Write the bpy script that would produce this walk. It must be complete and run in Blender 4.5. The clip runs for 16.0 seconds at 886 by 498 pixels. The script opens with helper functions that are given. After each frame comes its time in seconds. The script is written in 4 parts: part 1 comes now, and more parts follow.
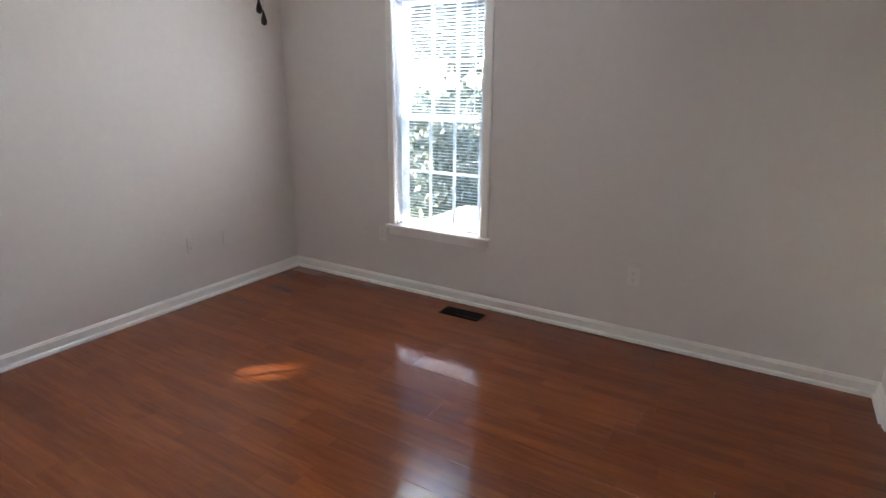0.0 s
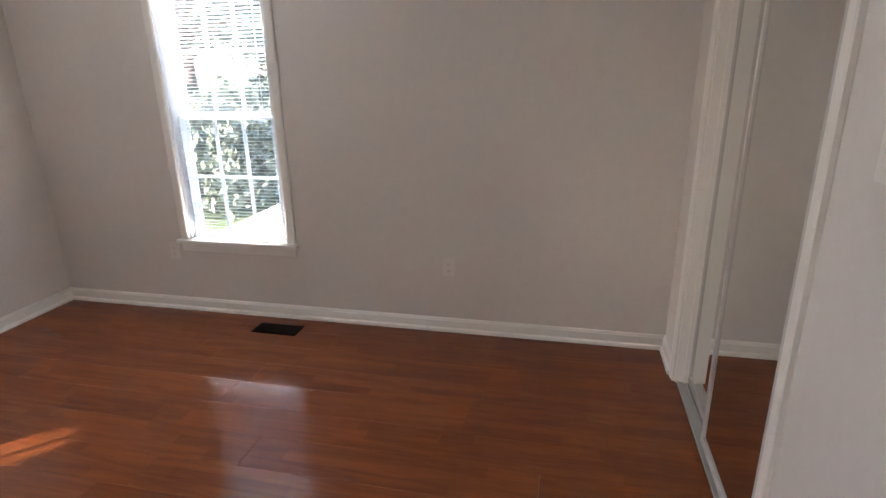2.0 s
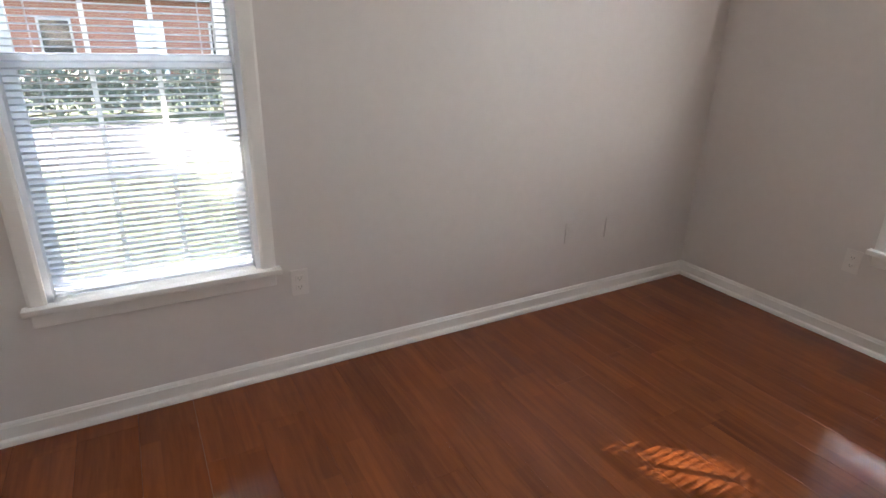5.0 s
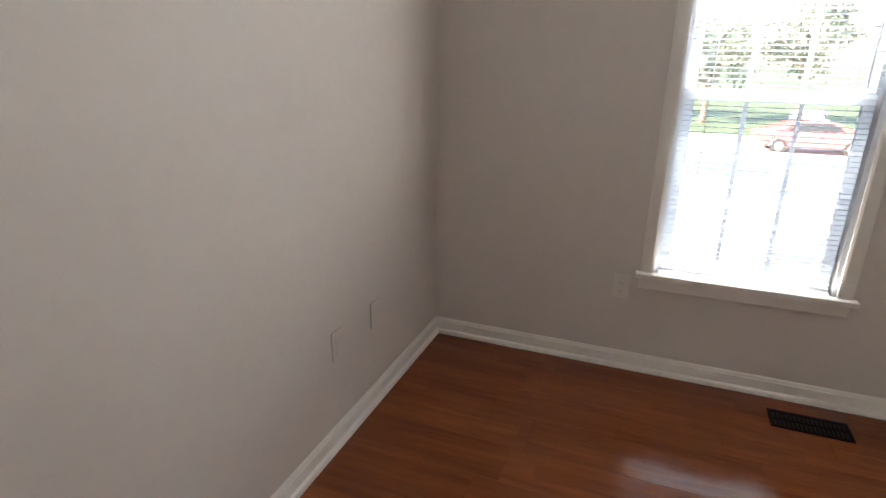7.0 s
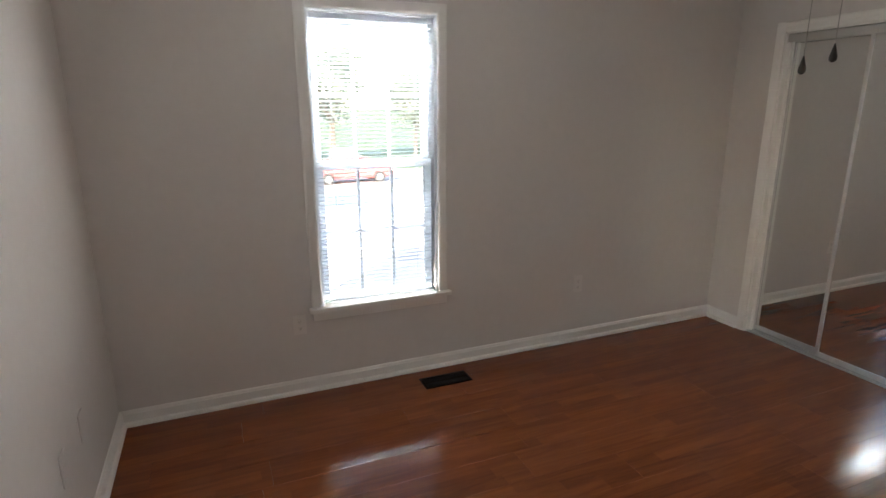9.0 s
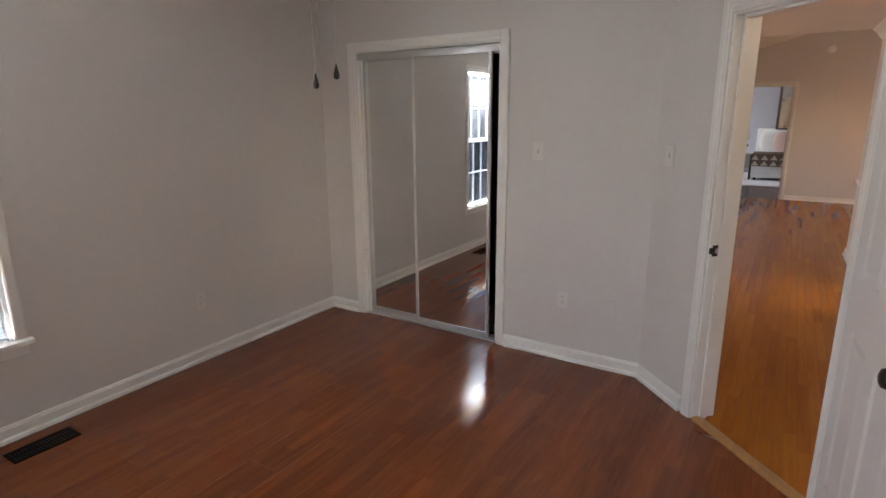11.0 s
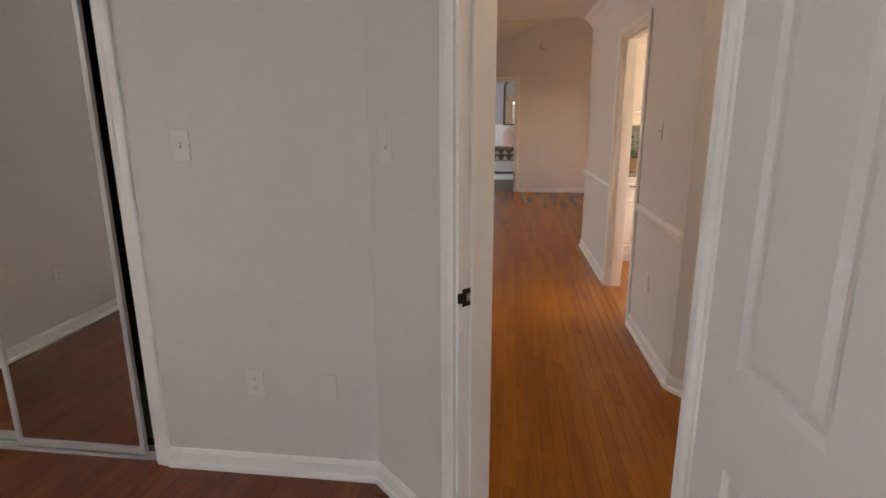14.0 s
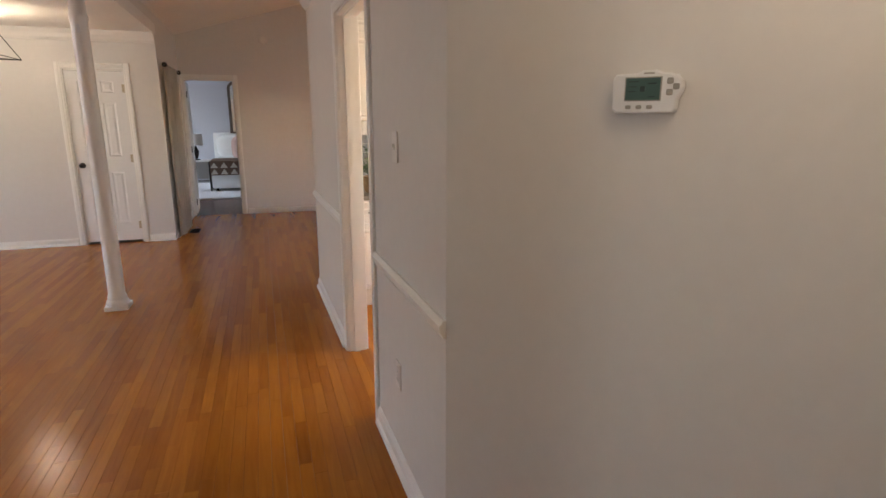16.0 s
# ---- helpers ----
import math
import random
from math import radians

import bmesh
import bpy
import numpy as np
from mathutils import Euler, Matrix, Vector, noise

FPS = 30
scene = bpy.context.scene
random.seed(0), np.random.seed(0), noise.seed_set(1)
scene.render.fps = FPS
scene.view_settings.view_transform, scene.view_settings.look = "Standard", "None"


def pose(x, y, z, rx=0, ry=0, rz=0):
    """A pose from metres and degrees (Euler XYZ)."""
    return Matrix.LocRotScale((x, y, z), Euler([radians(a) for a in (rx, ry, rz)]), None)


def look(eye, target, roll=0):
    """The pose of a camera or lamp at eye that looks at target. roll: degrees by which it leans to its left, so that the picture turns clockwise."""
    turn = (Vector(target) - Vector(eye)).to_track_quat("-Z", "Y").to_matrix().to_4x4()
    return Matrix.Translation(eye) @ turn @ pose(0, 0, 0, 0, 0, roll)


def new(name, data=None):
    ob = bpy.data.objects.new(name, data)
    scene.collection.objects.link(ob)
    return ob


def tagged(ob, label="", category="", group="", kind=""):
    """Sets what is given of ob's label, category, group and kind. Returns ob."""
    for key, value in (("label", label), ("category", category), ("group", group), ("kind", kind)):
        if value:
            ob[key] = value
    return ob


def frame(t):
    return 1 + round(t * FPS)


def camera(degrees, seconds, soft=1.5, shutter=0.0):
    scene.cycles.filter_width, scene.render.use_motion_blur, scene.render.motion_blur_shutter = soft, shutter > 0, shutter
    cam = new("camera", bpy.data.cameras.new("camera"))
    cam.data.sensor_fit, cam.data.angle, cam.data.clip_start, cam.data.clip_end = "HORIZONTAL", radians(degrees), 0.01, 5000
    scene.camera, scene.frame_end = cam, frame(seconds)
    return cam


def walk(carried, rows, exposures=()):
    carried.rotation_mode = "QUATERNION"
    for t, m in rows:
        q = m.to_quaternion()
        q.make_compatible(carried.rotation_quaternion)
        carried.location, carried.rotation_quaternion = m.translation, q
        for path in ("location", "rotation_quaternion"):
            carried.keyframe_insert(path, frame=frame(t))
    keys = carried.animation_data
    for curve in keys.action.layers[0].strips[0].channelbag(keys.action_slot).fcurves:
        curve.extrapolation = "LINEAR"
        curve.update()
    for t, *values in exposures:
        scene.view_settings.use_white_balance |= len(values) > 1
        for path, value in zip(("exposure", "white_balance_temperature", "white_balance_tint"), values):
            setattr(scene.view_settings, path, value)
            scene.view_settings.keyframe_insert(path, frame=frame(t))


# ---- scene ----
cam = camera(77.7, 16.0)
PATH = [
    (0, (3.383, -3.246, 1.492), (2.393, -1.603, 0.926), 0.4),
    (0.5, (3.312, -3.18, 1.509), (2.543, -1.421, 0.946), 0.4),
    (1, (3.44, -3.034, 1.545), (2.905, -1.202, 0.949), -1.0),
    (1.5, (3.422, -3.05, 1.467), (3.026, -1.17, 0.909), -0.8),
    (2, (3.424, -2.996, 1.526), (2.991, -1.144, 0.907), -1.1),
    (2.5, (3.311, -3.059, 1.485), (2.625, -1.281, 0.878), -0.4),
    (3, (3.229, -3.061, 1.491), (2.119, -1.518, 0.868), -0.8),
    (3.5, (3.082, -3.174, 1.416), (1.65, -1.92, 0.805), 0.5),
    (3.7, (2.986, -3.202, 1.41), (1.451, -2.085, 0.781), 0.4),
    (5.8, (1.644, -2.632, 1.367), (0.017, -1.718, 0.647), 1.6),
    (6, (1.571, -2.561, 1.378), (0.001, -1.545, 0.668), 0.6),
    (6.5, (1.143, -2.582, 1.319), (0.022, -1.057, 0.671), 2.3),
    (7, (0.959, -2.516, 1.412), (0.284, -0.751, 0.755), 0.8),
    (7.5, (0.729, -2.589, 1.47), (0.478, -0.699, 0.867), 0.5),
    (8, (0.616, -2.753, 1.501), (0.713, -0.838, 0.934), 0.1),
    (8.5, (0.554, -2.903, 1.558), (0.966, -1.021, 1.022), -0.1),
    (9, (0.531, -2.966, 1.596), (1.272, -1.178, 1.094), -0.2),
    (9.5, (0.596, -3.079, 1.614), (1.65, -1.447, 1.14), -0.7),
    (10, (0.599, -3.135, 1.574), (1.918, -1.696, 1.139), -0.9),
    (10.2, (0.627, -3.152, 1.6), (2.016, -1.786, 1.15), -0.9),
    (12.3, (0.787, -3.195, 1.554), (2.661, -2.662, 1.102), -0.3),
    (12.5, (0.877, -3.171, 1.526), (2.76, -2.678, 1.07), -0.5),
    (13, (1.184, -3.153, 1.55), (3.082, -2.733, 1.081), -0.5),
    (13.5, (1.621, -3.069, 1.486), (3.534, -2.724, 1.013), -0.4),
    (14, (2.059, -3.054, 1.475), (3.985, -2.81, 0.997), -0.3),
    (14.5, (2.481, -3.084, 1.5), (4.419, -2.95, 1.022), -0.5),
    (15, (2.917, -3.095, 1.47), (4.859, -3.109, 0.994), -0.1),
    (15.5, (3.255, -3.26, 1.473), (5.176, -3.547, 0.997), -0.3),
    (16, (3.453, -3.438, 1.466), (5.305, -4.039, 1.01), 0.1),
]
walk(cam, [(t, look(eye, target, roll)) for t, eye, target, roll in PATH],
     [(0.0, 3.6, 6700, 13), (1.5, 3.7, 7200, 16), (2.5, 3.75, 7100, 16), (3.5, 3.7, 6500, 15), (6.0, 3.5, 7600, 15), (9.0, 3.2, 7300, 12), (10.2, 3.35, 7200, 14), (12.5, 3.65, 7200, 18), (14.5, 3.45, 7400, 18), (15.2, 3.45, 7300, 17), (16.0, 3.45, 6600, 11)])

# ---- world, sun, exposure ----
world = bpy.data.worlds.new("sky")
scene.world = world
world.use_nodes = True
wn = world.node_tree.nodes
sky = wn.new("ShaderNodeTexSky")
sky.sky_type = "NISHITA"
sky.sun_disc = False
sky.sun_elevation = radians(29)
sky.sun_rotation = radians(225)
wn["Background"].inputs["Strength"].default_value = 0.15
world.node_tree.links.new(sky.outputs["Color"], wn["Background"].inputs["Color"])
sun = new("sun", bpy.data.lights.new("sun", "SUN"))
sun.data.energy = 4.5
sun.data.angle = radians(0.4)
sun.data.color = (1.0, 0.95, 0.88)
sun.matrix_world = look((0, 0, 30), (0.60 * 24, 0.64 * 24, 30 - 0.475 * 24))


# area lamps added for daylight at the two bedroom windows: sky under the eaves and at the head of each opening, sunlit
# ground from below
for name, at, to, energy, deep in (("sky_at_window_1", (1.3735, 0.42, 2.32), (1.3735, -0.4, 1.1), 10.0, 0.20), ("sky_at_window_2", (-0.44, -2.96, 2.32), (0.4, -2.96, 1.1), 2.3, 0.20),
                                   ("sky_in_opening_1", (1.3735, 0.006, 2.04), (1.3735, -2.0, 1.5), 1.15, 0.02), ("sky_in_opening_2", (-0.046, -2.96, 2.04), (2.0, -2.96, 1.5), 0.5, 0.02),
                                   ("ground_light_in_opening_1", (1.3735, 0.012, 0.535), (1.3735, -1.2, 2.4), 0.6, 0.02), ("ground_light_in_opening_2", (-0.052, -2.96, 0.535), (1.2, -2.96, 2.4), 0.15, 0.02)):
    sl = new(name, bpy.data.lights.new(name, "AREA"))
    sl.data.shape = "RECTANGLE"
    sl.data.size, sl.data.size_y = 0.66, deep
    sl.data.energy = energy
    sl.data.spread = radians(155)
    sl.data.color = (0.83, 0.92, 1.0) if name.startswith("sky") else (1.0, 0.98, 0.95)
    sl.matrix_world = look(at, to)

# wide sky lamps added at unseen openings of living room, far room and far bedroom
for name, at, to, energy, wide in (("sky_at_living_window", (8.03, 2.98, 1.4), (8.03, 0, 1.2), 4.8, 1.5), ("sky_at_far_room_window", (8.92, -6.98, 1.62), (10.2, 0, 1.3), 0.6, 0.95),
                                   ("sky_at_far_bedroom_window", (15.6, -0.02, 1.35), (15.6, -3, 1.2), 3.2, 1.5)):
    sl = new(name, bpy.data.lights.new(name, "AREA"))
    sl.data.shape = "RECTANGLE"
    sl.data.size, sl.data.size_y = wide, 1.1 if wide > 1 else 0.8
    sl.data.energy = energy
    sl.data.color = (0.93, 0.95, 1.0)
    sl.matrix_world = look(at, to)


# ---- materials ----
def material(name, color, rough=0.5, metal=0.0, vary=0.0, scale=4.0, bump=0.0, bump_scale=60.0, spec=0.5, coat=0.0):
    """A plain surface with two scales of colour variation and fine relief."""
    m = bpy.data.materials.new(name)
    m.use_nodes = True
    nt = m.node_tree
    b = nt.nodes["Principled BSDF"]
    b.inputs["Base Color"].default_value = (*color, 1)
    b.inputs["Roughness"].default_value = rough
    b.inputs["Metallic"].default_value = metal
    b.inputs["Specular IOR Level"].default_value = spec
    b.inputs["Coat Weight"].default_value = coat
    co = nt.nodes.new("ShaderNodeTexCoord")
    if vary:
        n1 = nt.nodes.new("ShaderNodeTexNoise")
        n1.inputs["Scale"].default_value = scale
        n1.inputs["Detail"].default_value = 6
        nt.links.new(co.outputs["Object"], n1.inputs["Vector"])
        n2 = nt.nodes.new("ShaderNodeTexNoise")
        n2.inputs["Scale"].default_value = scale * 14
        n2.inputs["Detail"].default_value = 4
        nt.links.new(co.outputs["Object"], n2.inputs["Vector"])
        add = nt.nodes.new("ShaderNodeMath")
        add.operation = "ADD"
        nt.links.new(n1.outputs["Fac"], add.inputs[0])
        nt.links.new(n2.outputs["Fac"], add.inputs[1])
        ramp = nt.nodes.new("ShaderNodeMapRange")
        ramp.inputs["From Min"].default_value = 0.6
        ramp.inputs["From Max"].default_value = 1.4
        ramp.inputs["To Min"].default_value = 1 - vary
        ramp.inputs["To Max"].default_value = 1 + vary
        nt.links.new(add.outputs[0], ramp.inputs["Value"])
        mul = nt.nodes.new("ShaderNodeVectorMath")
        mul.operation = "SCALE"
        mul.inputs[0].default_value = color
        nt.links.new(ramp.outputs[0], mul.inputs["Scale"])
        nt.links.new(mul.outputs[0], b.inputs["Base Color"])
    if bump:
        n3 = nt.nodes.new("ShaderNodeTexNoise")
        n3.inputs["Scale"].default_value = bump_scale
        n3.inputs["Detail"].default_value = 5
        nt.links.new(co.outputs["Object"], n3.inputs["Vector"])
        bm_ = nt.nodes.new("ShaderNodeBump")
        bm_.inputs["Strength"].default_value = bump
        bm_.inputs["Distance"].default_value = 0.004
        nt.links.new(n3.outputs["Fac"], bm_.inputs["Height"])
        nt.links.new(bm_.outputs[0], b.inputs["Normal"])
    return m


def wood(name, dark, light, rough, along="X", stretch=14.0, piece=0.35, strips=0.0, spec=0.5):
    """Boards with grain along one axis; each board has its own tone."""
    m = bpy.data.materials.new(name)
    m.use_nodes = True
    nt = m.node_tree
    N, L = nt.nodes.new, nt.links.new
    b = nt.nodes["Principled BSDF"]
    geo = N("ShaderNodeNewGeometry")
    info = N("ShaderNodeObjectInfo")
    sumr = N("ShaderNodeMath")
    sumr.operation = "ADD"
    L(geo.outputs["Random Per Island"], sumr.inputs[0])
    L(info.outputs["Random"], sumr.inputs[1])
    fr = N("ShaderNodeMath")
    fr.operation = "FRACT"
    L(sumr.outputs[0], fr.inputs[0])
    shift = N("ShaderNodeVectorMath")
    shift.operation = "SCALE"
    shift.inputs[0].default_value = (13.7, 7.9, 3.1)
    L(fr.outputs[0], shift.inputs["Scale"])
    pos = N("ShaderNodeVectorMath")
    pos.operation = "ADD"
    L(geo.outputs["Position"], pos.inputs[0])
    L(shift.outputs[0], pos.inputs[1])
    mp = N("ShaderNodeMapping")
    sc = [stretch * 2.2] * 3
    sc["XYZ".index(along)] = 2.2
    mp.inputs["Scale"].default_value = sc
    L(pos.outputs[0], mp.inputs["Vector"])
    g1 = N("ShaderNodeTexNoise")
    g1.inputs["Scale"].default_value = 1.0
    g1.inputs["Detail"].default_value = 7
    g1.inputs["Distortion"].default_value = 1.2
    L(mp.outputs[0], g1.inputs["Vector"])
    g2 = N("ShaderNodeTexNoise")
    g2.inputs["Scale"].default_value = 6.0
    g2.inputs["Detail"].default_value = 5
    L(mp.outputs[0], g2.inputs["Vector"])
    mixg = N("ShaderNodeMath")
    mixg.operation = "MULTIPLY_ADD"
    mixg.inputs[1].default_value = 0.35
    L(g2.outputs["Fac"], mixg.inputs[0])
    L(g1.outputs["Fac"], mixg.inputs[2])
    tone = N("ShaderNodeMath")
    tone.operation = "MULTIPLY_ADD"
    tone.inputs[1].default_value = piece
    L(fr.outputs[0], tone.inputs[0])
    L(mixg.outputs[0], tone.inputs[2])
    if strips:
        # the printed strips inside one laminate plank
        sep = N("ShaderNodeSeparateXYZ")
        L(geo.outputs["Position"], sep.inputs[0])
        row = N("ShaderNodeMath")
        row.operation = "MULTIPLY"
        row.inputs[1].default_value = 1 / strips
        L(sep.outputs["Y" if along == "X" else "X"], row.inputs[0])
        fl = N("ShaderNodeMath")
        fl.operation = "FLOOR"
        L(row.outputs[0], fl.inputs[0])
        wh = N("ShaderNodeTexWhiteNoise")
        wh.noise_dimensions = "1D"
        L(fl.outputs[0], wh.inputs["W"])
        lng = N("ShaderNodeMath")
        lng.operation = "MULTIPLY_ADD"
        lng.inputs[1].default_value = 1.9
        L(sep.outputs["X" if along == "X" else "Y"], lng.inputs[0])
        w5 = N("ShaderNodeMath")
        w5.operation = "MULTIPLY"
        w5.inputs[1].default_value = 9.0
        L(wh.outputs["Value"], w5.inputs[0])
        L(w5.outputs[0], lng.inputs[2])
        fl2 = N("ShaderNodeMath")
        fl2.operation = "FLOOR"
        L(lng.outputs[0], fl2.inputs[0])
        cmb = N("ShaderNodeCombineXYZ")
        L(fl.outputs[0], cmb.inputs[0])
        L(fl2.outputs[0], cmb.inputs[1])
        wh2 = N("ShaderNodeTexWhiteNoise")
        wh2.noise_dimensions = "2D"
        L(cmb.outputs[0], wh2.inputs["Vector"])
        t2 = N("ShaderNodeMath")
        t2.operation = "MULTIPLY_ADD"
        t2.inputs[1].default_value = 0.30
        L(wh2.outputs["Value"], t2.inputs[0])
        L(tone.outputs[0], t2.inputs[2])
        tone = t2
    rng = N("ShaderNodeMapRange")
    rng.inputs["From Min"].default_value = 0.32
    rng.inputs["From Max"].default_value = 0.95 + piece * 0.8 + (0.15 if strips else 0)
    L(tone.outputs[0], rng.inputs["Value"])
    ramp = N("ShaderNodeValToRGB")
    ramp.color_ramp.elements[0].color = (*dark, 1)
    ramp.color_ramp.elements[1].color = (*light, 1)
    L(rng.outputs[0], ramp.inputs["Fac"])
    L(ramp.outputs["Color"], b.inputs["Base Color"])
    rr = N("ShaderNodeMapRange")
    rr.inputs["To Min"].default_value = rough * 0.96
    rr.inputs["To Max"].default_value = rough * 1.06
    slow = N("ShaderNodeTexNoise")
    slow.inputs["Scale"].default_value = 1.7
    slow.inputs["Detail"].default_value = 3
    L(geo.outputs["Position"], slow.inputs["Vector"])
    L(slow.outputs["Fac"], rr.inputs["Value"])
    L(rr.outputs[0], b.inputs["Roughness"])
    b.inputs["Specular IOR Level"].default_value = spec
    return m


def glass(name):
    m = bpy.data.materials.new(name)
    m.use_nodes = True
    nt = m.node_tree
    nt.nodes.remove(nt.nodes["Principled BSDF"])
    out = nt.nodes["Material Output"]
    tr = nt.nodes.new("ShaderNodeBsdfTransparent")
    gl = nt.nodes.new("ShaderNodeBsdfGlossy")
    gl.inputs["Roughness"].default_value = 0.02
    fz = nt.nodes.new("ShaderNodeFresnel")
    mx = nt.nodes.new("ShaderNodeMixShader")
    nt.links.new(fz.outputs[0], mx.inputs[0])
    nt.links.new(tr.outputs[0], mx.inputs[1])
    nt.links.new(gl.outputs[0], mx.inputs[2])
    nt.links.new(mx.outputs[0], out.inputs["Surface"])
    return m


def glow(name, color, strength):
    m = bpy.data.materials.new(name)
    m.use_nodes = True
    b = m.node_tree.nodes["Principled BSDF"]
    b.inputs["Base Color"].default_value = (*color, 1)
    b.inputs["Emission Color"].default_value = (*color, 1)
    b.inputs["Emission Strength"].default_value = strength
    return m


WALL = material("greige_wall_paint", (0.705, 0.675, 0.65), 0.55, vary=0.03, scale=1.3, bump=0.06, bump_scale=140)
HALLW = material("cream_wall_paint", (0.72, 0.695, 0.665), 0.5, vary=0.03, scale=1.3, bump=0.06, bump_scale=140)
BLUEW = material("bluegrey_wall_paint", (0.50, 0.50, 0.55), 0.6, vary=0.03, scale=1.5, bump=0.1, bump_scale=140)
CEIL = material("ceiling_paint", (0.84, 0.825, 0.80), 0.8, vary=0.03, scale=2.0, bump=0.3, bump_scale=90)
TRIM = material("white_trim_paint", (0.85, 0.84, 0.81), 0.32, vary=0.02, scale=2.5, bump=0.015, bump_scale=50)
DOORP = material("white_door_paint", (0.80, 0.80, 0.80), 0.35, vary=0.02, scale=2.0, bump=0.02, bump_scale=70)
VINYL = material("white_vinyl", (0.82, 0.83, 0.84), 0.35, vary=0.02, scale=5)
SLAT = material("blind_slat_vinyl", (0.74, 0.80, 0.86), 0.4, vary=0.03, scale=3)


def let_through(m, share):
    """Thin white plastic that lets some daylight through."""
    nt = m.node_tree
    tl = nt.nodes.new("ShaderNodeBsdfTranslucent")
    tl.inputs["Color"].default_value = (0.80, 0.82, 0.85, 1)
    mx = nt.nodes.new("ShaderNodeMixShader")
    mx.inputs[0].default_value = share
    nt.links.new(nt.nodes["Principled BSDF"].outputs[0], mx.inputs[1])
    nt.links.new(tl.outputs[0], mx.inputs[2])
    nt.links.new(mx.outputs[0], nt.nodes["Material Output"].inputs["Surface"])


let_through(SLAT, 0.35)
let_through(VINYL, 0.65)
PLATE = material("ivory_plastic", (0.77, 0.74, 0.71), 0.35, vary=0.02, scale=10)
SLOT = material("dark_slot", (0.03, 0.028, 0.026), 0.9, spec=0.05)
SOCKET = material("socket_slot", (0.38, 0.36, 0.33), 0.6)
BRONZE = material("oil_rubbed_bronze", (0.022, 0.018, 0.016), 0.38, 0.7, vary=0.25, scale=30)
STEEL = material("worn_steel", (0.45, 0.44, 0.42), 0.35, 0.9, vary=0.15, scale=40)
IRON = material("brown_vent_metal", (0.016, 0.010, 0.009), 0.9, 0.0, vary=0.2, scale=25, spec=0.05)
MIRROR = material("mirror_glass", (0.80, 0.82, 0.81), 0.015, 1.0)
HINGE = material("dull_brass", (0.50, 0.44, 0.33), 0.45, 0.4, vary=0.1, scale=30)
ALU = material("white_aluminium_frame", (0.58, 0.58, 0.57), 0.3, 0.3, vary=0.04, scale=9)
# near-black, so the shade inside the closets lies in the paint
CLOSET_SHADE = material("closet_shade_in_paint", (0.07, 0.065, 0.06), 0.7, vary=0.05, scale=3)
CHERRY = wood("cherry_laminate", (0.088, 0.021, 0.007), (0.262, 0.071, 0.020), 0.13, "X", 13, 0.22, strips=0.065)
OAK = wood("oak_strip_floor", (0.25, 0.074, 0.008), (0.49, 0.185, 0.022), 0.21, "X", 13, 0.60, spec=0.22)
OAKT = wood("oak_threshold", (0.30, 0.15, 0.05), (0.52, 0.30, 0.12), 0.3, "X", 10, 0.1)
WALNUT = wood("dark_floor", (0.06, 0.025, 0.015), (0.16, 0.07, 0.045), 0.25, "X", 12, 0.4)
LCD = material("lcd_screen", (0.045, 0.10, 0.085), 0.5, vary=0.1, scale=20)
LCDTXT = material("lcd_digits", (0.015, 0.03, 0.03), 0.3)
GREYB = material("grey_rubber_button", (0.36, 0.34, 0.31), 0.6)
GLASS = glass("window_glass")
TILE = material("grey_backsplash_tile", (0.42, 0.44, 0.45), 0.25, vary=0.08, scale=12)
STONE = material("speckled_countertop", (0.30, 0.27, 0.23), 0.2, vary=0.4, scale=30)
CABINET = material("white_cabinet_paint", (0.82, 0.80, 0.76), 0.35, vary=0.02, scale=4)
LEAF = material("plant_leaf", (0.05, 0.11, 0.035), 0.5, vary=0.4, scale=9)
TREELEAF = material("tree_leaf", (0.095, 0.12, 0.095), 0.55, vary=0.5, scale=3)
BARK = material("bark", (0.12, 0.09, 0.07), 0.9, vary=0.3, scale=6, bump=0.6, bump_scale=20)
GRASS = material("lawn", (0.038, 0.064, 0.024), 0.9, vary=0.45, scale=0.7, bump=0.8, bump_scale=30)
CONCRETE = material("pale_concrete", (0.52, 0.50, 0.47), 0.85, vary=0.1, scale=0.6, bump=0.3, bump_scale=40)
ASPHALT = material("worn_asphalt", (0.06, 0.06, 0.064), 0.9, vary=0.2, scale=0.8, bump=0.4, bump_scale=60)
BRICK = material("red_brick", (0.32, 0.13, 0.09), 0.85, vary=0.25, scale=2.5, bump=0.3, bump_scale=30)
MORTAR = material("mortar", (0.45, 0.42, 0.38), 0.9, vary=0.1, scale=8)
SHINGLE = material("roof_shingle", (0.14, 0.13, 0.13), 0.9, vary=0.25, scale=2)
CARRED = material("red_car_paint", (0.40, 0.085, 0.08), 0.25, coat=0.6)
CARWHITE = material("silver_car_paint", (0.55, 0.56, 0.58), 0.25, 0.3, coat=0.5)
CARGLASS = material("car_glass", (0.02, 0.025, 0.03), 0.08)
RUBBER = material("tyre_rubber", (0.02, 0.02, 0.02), 0.8)
LINEN = material("white_linen", (0.78, 0.77, 0.75), 0.9, vary=0.06, scale=6, bump=0.5, bump_scale=25)
BLUSH = material("blush_linen", (0.62, 0.42, 0.36), 0.9, vary=0.08, scale=8, bump=0.4, bump_scale=30)
THROW = material("brown_throw", (0.16, 0.10, 0.07), 0.95, vary=0.15, scale=12, bump=0.5, bump_scale=60)
CREAMY = material("cream_wool", (0.62, 0.55, 0.46), 0.95, vary=0.12, scale=10, bump=0.5, bump_scale=50)
